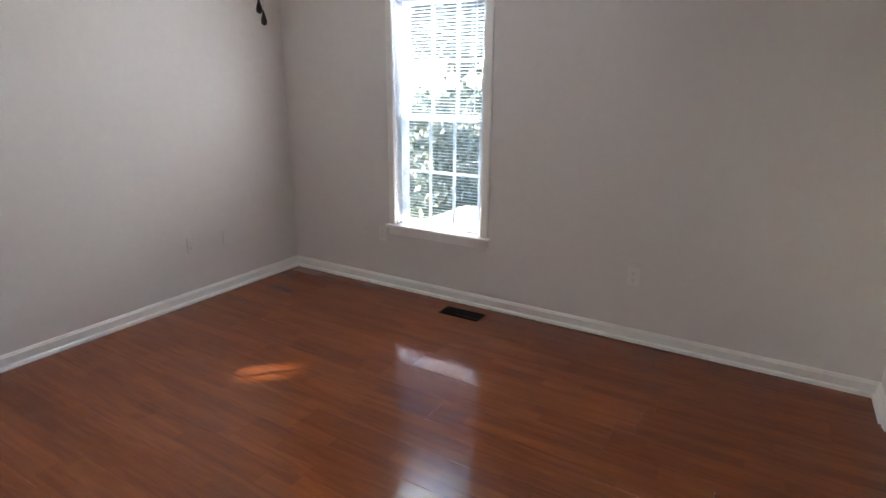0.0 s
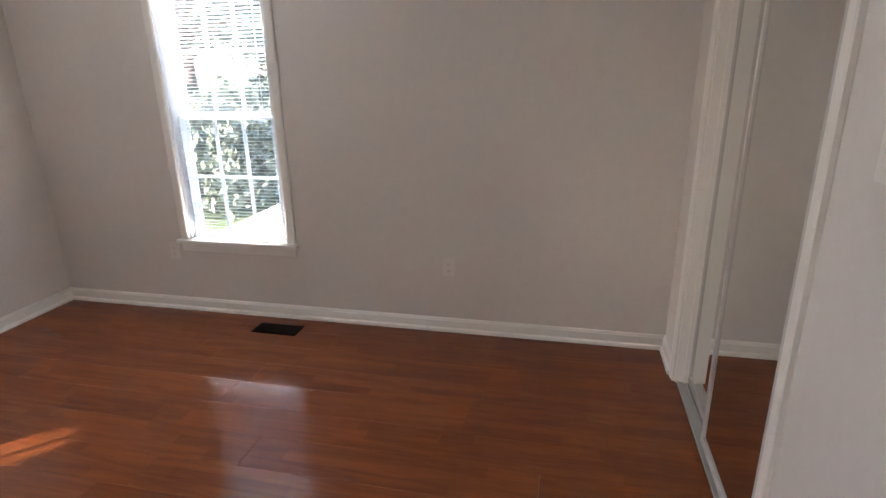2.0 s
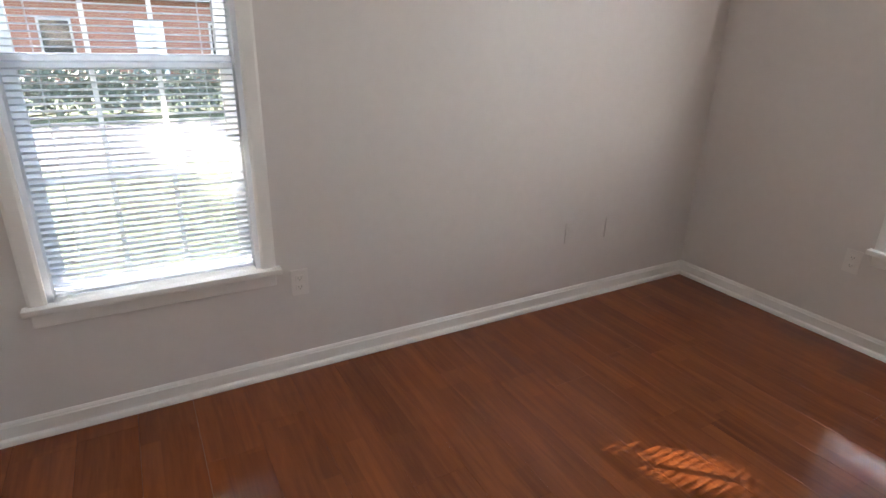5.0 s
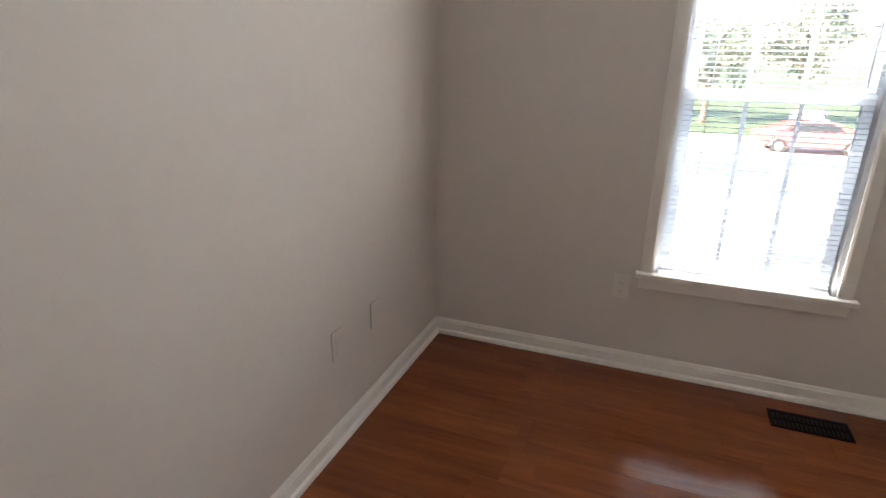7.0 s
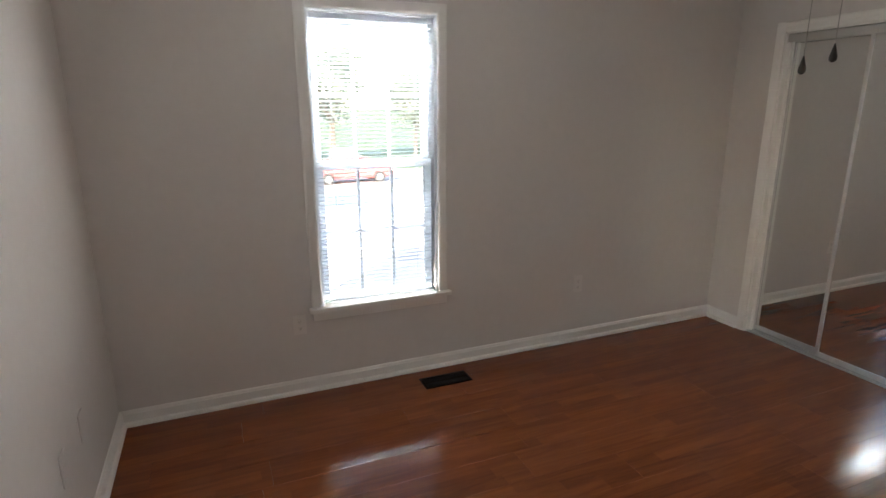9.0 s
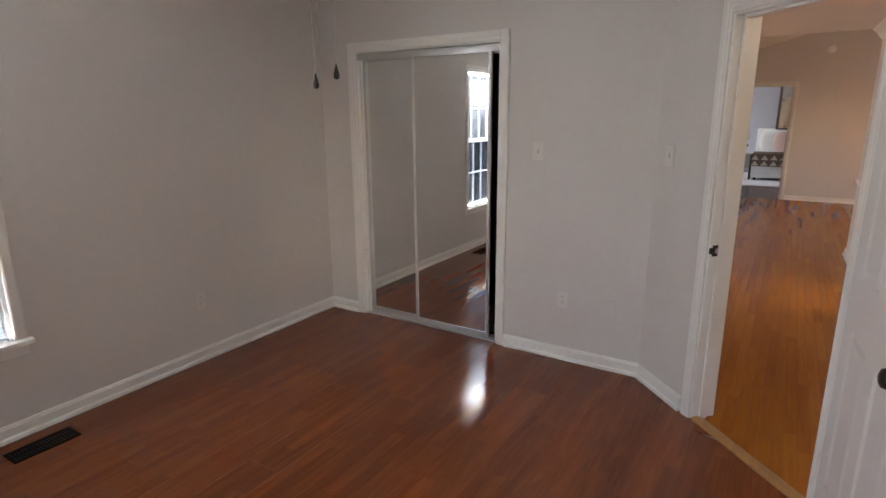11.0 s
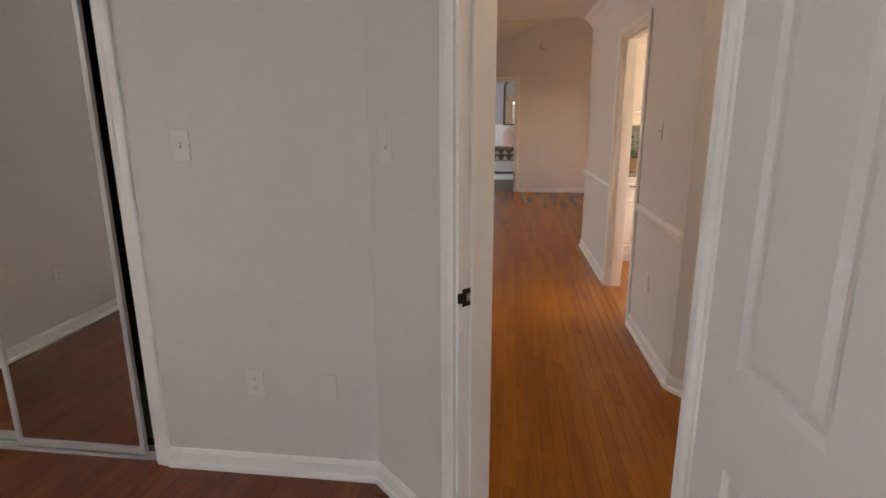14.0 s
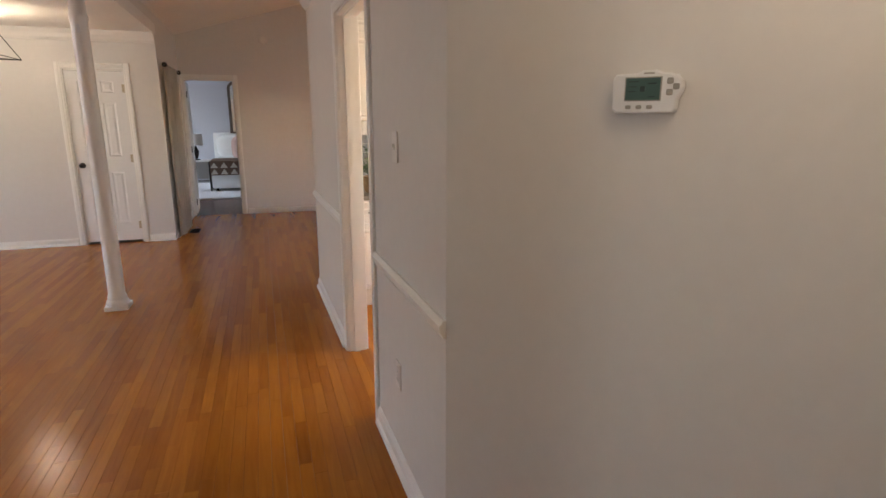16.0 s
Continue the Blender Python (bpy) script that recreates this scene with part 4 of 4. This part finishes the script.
for r in range(6):
    for c in range(15):
        o = part("tile", tme, TILE, bs)
        o.location = (0, -1.05 + 0.15 * c + 0.075 * (r % 2), 0.037 + 0.074 * r)

# potted plant on the worktop
pl = empty("potted_plant", pose(7.88, -4.27, 0.8965), "green leafy plant in a woven pot on the worktop", "plant")
bm = bmesh.new()
lathe(bm, [(0.055, 0.0), (0.07, 0.03), (0.078, 0.09), (0.075, 0.13), (0.066, 0.13), (0.064, 0.11)])
part("pot", bm, material("woven_pot", (0.30, 0.20, 0.10), 0.8, vary=0.3, scale=30, bump=0.6, bump_scale=60), pl, smooth=True)
rng = random.Random(5)
bm = bmesh.new()
for i in range(60):
    a, tl_ = rng.uniform(0, 6.28), rng.uniform(0.5, 1.25)
    p0 = Vector((0, 0, 0.12))
    p1 = Vector((math.cos(a) * 0.16 * rng.uniform(0.3, 1), math.sin(a) * 0.16 * rng.uniform(0.3, 1), 0.12 + 0.22 * rng.uniform(0.25, 1.1)))
    tube(bm, p0, p1, 0.0015, n=4)
    side = Vector((-math.sin(a), math.cos(a), rng.uniform(-0.3, 0.3))) * 0.022
    tip = p1 + Vector((math.cos(a), math.sin(a), rng.uniform(-0.8, 0.4))) * 0.06
    mid = (p1 + tip) / 2
    q = [bm.verts.new(p1), bm.verts.new(mid + side), bm.verts.new(tip), bm.verts.new(mid - side)]
    bm.faces.new(q)
part("foliage", bm, LEAF, pl)


# ---- far bedroom seen through its doorway ----
structure("floor_far_bedroom", boxes((12.76, 17.6, -6, 0, -0.025, 0.001)), WALNUT, "dark stained wooden floor", "floor")
rug = empty("rug", pose(14.6, -3.4, 0.002), "thick white rug on the dark floor", "rug")
part("rug_body", boxes((0, 2.9, -1.6, 1.5, 0, 0.025), bevel=0.008), RUG, rug)


def pillow(bm, c, sx, sy, sz, rot):
    r = bmesh.ops.create_uvsphere(bm, u_segments=20, v_segments=12, radius=1.0)
    for v in r["verts"]:
        x, y, z = v.co
        k = lambda t: math.copysign(abs(t) ** 0.55, t)
        v.co = Vector((k(x) * sx, k(y) * sy, z * sz))
    bmesh.ops.transform(bm, matrix=Matrix.Translation(c) @ Euler([radians(a) for a in rot]).to_matrix().to_4x4(), verts=r["verts"])


bed = empty("bed", pose(15.65, -3.17, 0.028), "white upholstered bed with a patterned throw and pillows", "bed")
part("base", boxes((0, 1.9, -0.75, 0.75, 0.06, 0.36), bevel=0.03), LINEN, bed, smooth=True)
for x in (0.08, 1.8):
    for y in (-0.66, 0.66):
        part("leg", boxes((x - 0.03, x + 0.03, y - 0.03, y + 0.03, 0, 0.06)), SLOT, bed)
part("mattress", boxes((0.02, 1.88, -0.73, 0.73, 0.36, 0.60), bevel=0.06), LINEN, bed, smooth=True)
part("headboard", boxes((1.90, 1.98, -0.8, 0.8, 0.0, 1.15), bevel=0.03), LINEN, bed, smooth=True)
for y, mat, z in ((0.38, LINEN, 0.86), (-0.36, LINEN, 0.86), (0.05, BLUSH, 0.82)):
    bm = bmesh.new()
    pillow(bm, (1.55 if mat is LINEN else 1.3, y, z), 0.30, 0.34, 0.11, (0, 65, 0))
    part("pillow", bm, mat, bed, "white pillow" if mat is LINEN else "blush pillow", True)
th = empty("throw_blanket", pose(15.65, -3.17, 0.028), "brown and cream zigzag throw over the bed's foot", "blanket")
part("cloth", boxes((-0.012, 0.9, -0.765, 0.765, 0.603, 0.618), (-0.024, -0.012, -0.765, 0.765, 0.33, 0.618), (0.0, 0.9, 0.753, 0.765, 0.25, 0.603), bevel=0.004), THROW, th)
bm = bmesh.new()
for r in range(2):
    for i in range(8):
        y = -0.74 + 0.19 * i + 0.02
        z = 0.35 + 0.13 * r
        v = [bm.verts.new((-0.0265, y + a, z + b)) for a, b in ((0, 0), (0.15, 0), (0.075, 0.11))]
        bm.faces.new(v)
part("zigzag", bm, CREAMY, th, "cream woven triangles")

ns = empty("nightstand", pose(15.9, -2.16, 0.028), "white and grey nightstand with shelves beside the bed", "nightstand")
part("tabletop", boxes((-0.2, 0.2, -0.25, 0.25, 0.60, 0.63), bevel=0.004), LINEN, ns)
part("shelf", boxes((-0.19, 0.19, -0.23, 0.23, 0.18, 0.20)), GREYB, ns)
part("drawer", boxes((-0.19, 0.19, -0.23, 0.23, 0.26, 0.60), bevel=0.003), GREYB, ns)
for x in (-0.18, 0.18):
    for y in (-0.23, 0.23):
        part("leg", boxes((x - 0.015, x + 0.015, y - 0.015, y + 0.015, 0, 0.60)), SLOT, ns)
tlm = empty("table_lamp", pose(15.9, -2.15, 0.6585), "table lamp with a white drum shade", "lamp")
bm = bmesh.new()
lathe(bm, [(0.07, 0), (0.07, 0.015), (0.02, 0.03), (0.05, 0.12), (0.055, 0.18), (0.015, 0.27), (0.01, 0.36)])
part("base", bm, BRONZE, tlm, smooth=True)
bm = bmesh.new()
lathe(bm, [(0.15, 0.30), (0.148, 0.30), (0.14, 0.53), (0.142, 0.53)])
part("shade", bm, LINEN, tlm, "white drum shade", True)

fm = empty("wall_mirror", pose(17.6, -3.12, 1.68), "arched wall mirror in a dark ornate frame", "mirror")
bm = bmesh.new()
outer, inner = [], []
for i in range(25):
    a = math.pi * i / 24
    outer.append((0.36 * math.cos(a), 0.50 + 0.20 * math.sin(a)))
    inner.append((0.30 * math.cos(a), 0.50 + 0.14 * math.sin(a)))
outer = [(0.36, -0.55)] + outer + [(-0.36, -0.55)]
inner = [(0.30, -0.49)] + inner + [(-0.30, -0.49)]
ov = [[bm.verts.new((x, y, z)) for y, z in outer] for x in (-0.05, -0.001)]
iv = [[bm.verts.new((x, y, z)) for y, z in inner] for x in (-0.05, -0.001)]
n = len(outer)
for i in range(n):
    j = (i + 1) % n
    bm.faces.new((ov[0][i], ov[0][j], iv[0][j], iv[0][i]))
    bm.faces.new((ov[1][i], ov[1][j], ov[0][j], ov[0][i]))
    bm.faces.new((iv[0][i], iv[0][j], iv[1][j], iv[1][i]))
part("frame", bm, BARK, fm, "dark carved frame")
bm = bmesh.new()
bm.faces.new([bm.verts.new((-0.02, y, z)) for y, z in inner])
r = bmesh.ops.extrude_face_region(bm, geom=bm.faces[:])
for v in r["geom"]:
    if isinstance(v, bmesh.types.BMVert):
        v.co.x = -0.004
part("glass", bm, MIRROR, fm, "mirror glass")


# ---- outdoors ----
def fall(y):
    """Height of the ground: it falls away north of the house."""
    return -0.5 - 1.9 * min(max((y - 6.0) / 20.0, 0.0), 1.0)


def sheet(x0, x1, ys, lift):
    bm = bmesh.new()
    rows = [[bm.verts.new((x, y, fall(y) + lift)) for x in (x0, x1)] for y in ys]
    for (a, b), (c, d) in zip(rows, rows[1:]):
        bm.faces.new((a, b, d, c))
    return bm


structure("ground", sheet(-900, 900, (-900, 6, 26, 900), 0.0), GRASS, "lawn falling away from the house to the horizon", "lawn")
structure("driveway", sheet(-0.5, 40, (2.2, 6, 26, 31.5), 0.03), CONCRETE, "pale sunlit concrete driveway", "driveway")
structure("road", sheet(-11.5, -7.2, (-60, 6, 26, 60), 0.02), ASPHALT, "grey asphalt road", "road")


SUNWARD = Vector((-0.60, -0.64, 0.475)).normalized()


def tree(p, h, spread, seed, n=1500, label="broad leafy green tree", gap_to=None):
    rg = random.Random(seed)
    top = empty("tree", pose(*p), label, "tree")
    bm = bmesh.new()
    tube(bm, (0, 0, -0.1), (0.05 * h / 5, 0, h * 0.45), 0.045 * h * 0.6, 0.03 * h * 0.6, n=10)
    tips = []
    for i in range(9):
        a = i * 0.7 + rg.uniform(-0.3, 0.3)
        q = Vector((math.cos(a) * spread * rg.uniform(0.35, 0.7), math.sin(a) * spread * rg.uniform(0.35, 0.7), h * rg.uniform(0.5, 0.92)))
        tube(bm, (0.05 * h / 5, 0, h * rg.uniform(0.28, 0.45)), q, 0.02 * h * 0.5, 0.006 * h * 0.5, n=6)
        tips.append(q)
    part("trunk", bm, BARK, top)
    verts, faces = [], []
    cl = tips + [Vector((rg.gauss(0, 0.45) * spread, rg.gauss(0, 0.45) * spread, h * rg.uniform(0.4, 1.0))) for _ in range(22)]
    here = gap_to and (Vector(gap_to) - Vector(p))
    for i in range(n):
        c = rg.choice(cl)
        q = c + Vector((rg.gauss(0, 1), rg.gauss(0, 1), rg.gauss(0, 0.8))) * spread * 0.17
        s = rg.uniform(0.07, 0.17) * (h / 6) ** 0.5
        # leaves along one sun ray are left out, to let a floor patch through
        if gap_to and (q - here).cross(SUNWARD).length < 0.17:
            continue
        e = Euler((rg.uniform(0, 6.3), rg.uniform(0, 6.3), rg.uniform(0, 6.3))).to_matrix()
        k = len(verts)
        verts += [q + e @ Vector(v) for v in ((-s, 0, 0), (0, -s * 0.6, s * 0.1), (s, 0, 0), (0, s * 0.6, s * 0.1))]
        faces.append((k, k + 1, k + 2, k + 3))
    me = bpy.data.meshes.new("crown")
    me.from_pydata([tuple(v) for v in verts], [], faces)
    part("crown", me, TREELEAF, top)
    return top


def shrub(p, w, d, h, seed, n, label, name="shrub"):
    """A dense clump of small leaves on stems, with an uneven outline."""
    rg = random.Random(seed)
    top = empty(name, pose(*p), label, "shrub")
    bm = bmesh.new()
    for i in range(10):
        tube(bm, (rg.uniform(-0.2, 0.2) * w, rg.uniform(-0.2, 0.2) * d, -0.05), (rg.uniform(-0.45, 0.45) * w, rg.uniform(-0.4, 0.4) * d, h * rg.uniform(0.5, 0.9)), 0.02, 0.006, n=5)
    part("stems", bm, BARK, top)
    verts, faces = [], []
    for i in range(n):
        x, y = rg.uniform(-0.5, 0.5) * w, rg.uniform(-0.5, 0.5) * d
        hh = h * (0.8 + 0.25 * noise.noise(Vector((x * 0.9 + seed, y * 0.9, 0))))
        q = Vector((x, y, rg.uniform(0.03, 1.0) ** 0.7 * hh))
        s = rg.uniform(0.05, 0.11)
        e = Euler((rg.uniform(0, 6.3), rg.uniform(0, 6.3), rg.uniform(0, 6.3))).to_matrix()
        k = len(verts)
        verts += [q + e @ Vector(v) for v in ((-s, 0, 0), (0, -s * 0.55, s * 0.1), (s, 0, 0), (0, s * 0.55, s * 0.1))]
        faces.append((k, k + 1, k + 2, k + 3))
    me = bpy.data.meshes.new("foliage")
    me.from_pydata([tuple(v) for v in verts], [], faces)
    part("foliage", me, TREELEAF, top)
    return top


G = -0.5
tree((-4.2, 6.5, G), 6.5, 3.0, 1, 5000)
tree((-7.0, 11.0, fall(11)), 8.0, 3.4, 2, 3500)
tree((-1.8, 9.5, fall(9.5)), 5.3, 2.0, 9, 2600, "small leafy tree beside the driveway")
shrub((-2.6, 4.6, G), 3.2, 2.4, 1.9, 3, 5000, "dense dark green shrub by the driveway")
shrub((-4.6, 8.0, fall(8)), 5.0, 2.2, 2.4, 4, 5000, "dense dark green shrub by the driveway")
for i, (x, y, hh) in enumerate(((3.5, 38, 7.0), (9.0, 39, 8.0), (15.6, 39, 6.4), (19.5, 41, 7.4), (26, 38, 8), (-3, 39, 7.8))):
    tree((x, y, fall(y)), hh, 2.9, 20 + i, 4200)
shrub((-13.2, -3.5, G), 1.6, 14.0, 1.3, 8, 7000, "long clipped green hedge by the road", "hedge")
# out-of-view tree added to keep the sun off the west window
tree((-4.9, -10.1, G), 7.8, 2.7, 41, 14000, "dense leafy tree added to block sun at the window", gap_to=(1.18, -1.45, 0))
tree((-19, 7, fall(7)), 8, 3.2, 31, 1800)


def car(m, paint, label):
    top = empty("car", m, label, "car", "parked cars")
    side = [(-2.2, 0.45), (-2.22, 0.72), (-2.05, 0.88), (-1.35, 0.95), (-0.75, 1.38), (0.55, 1.42), (1.25, 1.02), (2.05, 0.90), (2.25, 0.66), (2.25, 0.42), (1.85, 0.28), (-1.9, 0.28)]
    bm = bmesh.new()
    a = [bm.verts.new((x, -0.86 + (0.16 if z > 1.1 else 0), z)) for x, z in side]
    b = [bm.verts.new((x, 0.86 - (0.16 if z > 1.1 else 0), z)) for x, z in side]
    k = len(side)
    for i in range(k):
        bm.faces.new((a[i], a[(i + 1) % k], b[(i + 1) % k], b[i]))
    bm.faces.new(list(reversed(a)))
    bm.faces.new(b)
    bmesh.ops.triangulate(bm, faces=[f for f in bm.faces if len(f.verts) > 4])
    bmesh.ops.bevel(bm, geom=[e for e in bm.edges if e.calc_face_angle(0) > 0.6], offset=0.05, segments=2, affect="EDGES")
    part("body", bm, paint, top, smooth=True)
    for y in (-0.775, 0.775):
        bm = bmesh.new()
        s = 0.012 if y > 0 else -0.012
        g = [bm.verts.new((x, y + d * s * 4, z)) for d in (0, 1) for x, z in ((-1.2, 0.98), (-0.72, 1.32), (0.5, 1.35), (1.05, 1.02))]
        for f in ((0, 1, 2, 3), (7, 6, 5, 4), (0, 4, 5, 1), (1, 5, 6, 2), (2, 6, 7, 3), (3, 7, 4, 0)):
            bm.faces.new([g[i] for i in f])
        part("side_window", bm, CARGLASS, top)
    for x in (-1.4, 1.4):
        for y in (-0.80, 0.80):
            bm = bmesh.new()
            tube(bm, (x, y - 0.1, 0.31), (x, y + 0.1, 0.31), 0.31, n=24)
            w = part("tyre", bm, RUBBER, top)
            bm = bmesh.new()
            tube(bm, (x, y - 0.104, 0.31), (x, y + 0.104, 0.31), 0.19, n=20)
            part("rim", bm, STEEL, w)
    for y in (-0.62, 0.62):
        part("headlight", boxes((2.17, 2.27, y - 0.15, y + 0.15, 0.62, 0.76), bevel=0.02), VINYL, top)
        part("tail_light", boxes((-2.25, -2.16, y - 0.14, y + 0.14, 0.64, 0.8), bevel=0.02), CARRED, top)
    return top


car(pose(7.3, 26.5, -2.37, 0, 0, 4), CARRED, "red car parked across the driveway")
car(pose(8.3, 32.5, -2.4, 0, 0, 75), CARWHITE, "silver car parked beyond the driveway")


def brick_house():
    top = empty("brick_house", pose(-22.0, -3.5, G), "red brick house with a grey roof across the road", "house")
    part("wall", boxes((-6, 0, -7, 7, 0, 3.0)), MORTAR, top, "brick wall")
    bm = bmesh.new()
    v = [bm.verts.new(c) for c in ((0.5, -7.4, 2.9), (0.5, 7.4, 2.9), (-3, 7.4, 4.9), (-3, -7.4, 4.9), (-6.5, -7.4, 2.9), (-6.5, 7.4, 2.9))]
    bm.faces.new((v[0], v[1], v[2], v[3]))
    bm.faces.new((v[3], v[2], v[5], v[4]))
    bm.faces.new((v[0], v[3], v[4]))
    bm.faces.new((v[1], v[5], v[2]))
    bm.faces.new((v[0], v[4], v[5], v[1]))
    part("roof", bm, SHINGLE, top)
    for y in (-4.5, -1.2, 4.2):
        w = part("window", boxes((0.0, 0.06, y - 0.5, y + 0.5, 0.9, 2.2)), VINYL, top)
        part("pane", boxes((0.06, 0.07, y - 0.42, y + 0.42, 0.98, 2.12)), CARGLASS, w)
    part("door", boxes((0.0, 0.06, 1.2, 2.15, 0.1, 2.2)), TRIM, top)
    verts, faces = [], []
    rows = 38
    for r in range(rows):
        z0 = 0.02 + r * 0.078
        for c in range(60):
            y0 = -6.98 + c * 0.232 + (0.116 if r % 2 else 0)
            y1 = min(y0 + 0.222, 6.98)
            k = len(verts)
            verts += [(0.0, y0, z0), (0.0, y1, z0), (0.0, y1, z0 + 0.068), (0.0, y0, z0 + 0.068), (0.012, y0, z0), (0.012, y1, z0), (0.012, y1, z0 + 0.068), (0.012, y0, z0 + 0.068)]
            faces += [(k + 4, k + 5, k + 6, k + 7), (k, k + 1, k + 5, k + 4), (k + 1, k + 2, k + 6, k + 5), (k + 2, k + 3, k + 7, k + 6), (k + 3, k, k + 4, k + 7)]
    me = bpy.data.meshes.new("bricks")
    me.from_pydata(verts, [], faces)
    o = part("brickwork", me, BRICK, top)
    tagged(o, kind="stuff")


brick_house()


# ---- floors, board by board ----
def board(x0, x1, y0, y1, cut=None, th=0.008):
    """One floor board with eased edges; cut slants its ends: functions of y."""
    e = 0.0005
    bm = bmesh.new()
    f0, f1 = (cut if cut else (lambda y: x0, lambda y: x1))
    lo = [bm.verts.new((f(y), y, -th)) for f, y in ((f0, y0), (f1, y0), (f1, y1), (f0, y1))]
    md = [bm.verts.new((f(y), y, -e)) for f, y in ((f0, y0), (f1, y0), (f1, y1), (f0, y1))]
    up = [bm.verts.new((f(y) + s * e, y + u * e, 0)) for f, y, s, u in ((f0, y0, 1, 1), (f1, y0, -1, 1), (f1, y1, -1, -1), (f0, y1, 1, -1))]
    for a, b in ((lo, md), (md, up)):
        for i in range(4):
            bm.faces.new((a[i], a[(i + 1) % 4], b[(i + 1) % 4], b[i]))
    bm.faces.new(up)
    return bm


def laminate():
    top = empty("floor", pose(0, 0, 0), "glossy cherry-red laminate plank floor", "floor", "", "structure")
    rg = random.Random(11)
    gap, pw, plen = 0.0006, 0.195, 1.215
    full = finish(board(0, plen - gap, 0, pw - gap))
    full.materials.append(CHERRY)
    rows = int(3.72 / pw) + 1
    for r in range(rows):
        y0 = -pw * (r + 1)
        end = lambda y: min(4.17, y + 6.585)
        x = -0.07 - rg.uniform(0, plen * 0.9)
        while x < end(y0 + pw) - 0.01:
            x1 = x + plen
            if x1 < end(y0) and x > -0.3:
                o = part("plank", full, CHERRY, top)
                o.location = (x, y0, 0)
            else:
                a = max(x, -0.09)
                f1 = lambda y, b=x1: max(min(end(y), b) - gap, a + 0.002)
                o = part("plank", board(a, x1, y0, y0 + pw - gap, (lambda y: a, f1)), CHERRY, top)
            x = x1


def oak():
    top = empty("floor_hall", pose(0, 0, 0), "glossy golden oak strip floor", "floor", "", "structure")
    rg = random.Random(12)
    gap, pw = 0.0007, 0.057
    lens = [0.35, 0.5, 0.65, 0.8, 1.0, 1.25]
    shared = []
    for n in lens:
        me = finish(board(0, n - gap, 0, pw - gap))
        me.materials.append(OAK)
        shared.append(me)
    verts, faces = [], []
    rows = int(10.1 / pw)
    for r in range(rows):
        y0 = 3.0 - pw * (r + 1)
        start = lambda y: y + 6.585 if y < -2.4 else 5.1
        if y0 < -3.8:
            start = lambda y: max(-y - 0.95, 2.7) if y > -4.97 else 5.0
        stop = 12.76 if y0 < -2.3 else 10.93
        x = start(y0) - rg.uniform(0, 0.5)
        while x < stop:
            i = rg.randrange(len(lens))
            n = lens[i]
            near = -3.97 < y0 < -2.40 and 3.2 < x < 7.9
            if x < start(y0) or x < start(y0 + pw):
                f0 = lambda y, b=x: max(start(y), b)
                f1 = lambda y, b=x + n: max(b - gap, start(y) + 0.003)
                o = part("strip", board(x, x + n, y0, y0 + pw - gap, (f0, f1)), OAK, top) if near or x + n > 3.2 and y0 < -2.4 and y0 > -3.97 else None
                if o is None:
                    near = False
                    k = len(verts)
                    a = max(x, start(y0), start(y0 + pw))
                    if x + n - a > 0.02:
                        verts += [(a, y0, 0), (x + n - gap, y0, 0), (x + n - gap, y0 + pw - gap, 0), (a, y0 + pw - gap, 0), (a, y0, -0.01), (x + n - gap, y0, -0.01), (x + n - gap, y0 + pw - gap, -0.01), (a, y0 + pw - gap, -0.01)]
                        faces += [(k, k + 1, k + 2, k + 3), (k, k + 4, k + 5, k + 1), (k + 1, k + 5, k + 6, k + 2), (k + 2, k + 6, k + 7, k + 3), (k + 3, k + 7, k + 4, k)]
            elif near:
                o = part("strip", shared[i], OAK, top)
                o.location = (x, y0, 0)
            else:
                b = min(x + n, stop) - gap
                k = len(verts)
                verts += [(x, y0, 0), (b, y0, 0), (b, y0 + pw - gap, 0), (x, y0 + pw - gap, 0), (x, y0, -0.01), (b, y0, -0.01), (b, y0 + pw - gap, -0.01), (x, y0 + pw - gap, -0.01)]
                faces += [(k, k + 1, k + 2, k + 3), (k, k + 4, k + 5, k + 1), (k + 1, k + 5, k + 6, k + 2), (k + 2, k + 6, k + 7, k + 3), (k + 3, k + 7, k + 4, k)]
            x += n
    me = bpy.data.meshes.new("strips")
    me.from_pydata(verts, [], faces)
    tagged(part("strips", me, OAK, top), kind="stuff")


laminate()
oak()
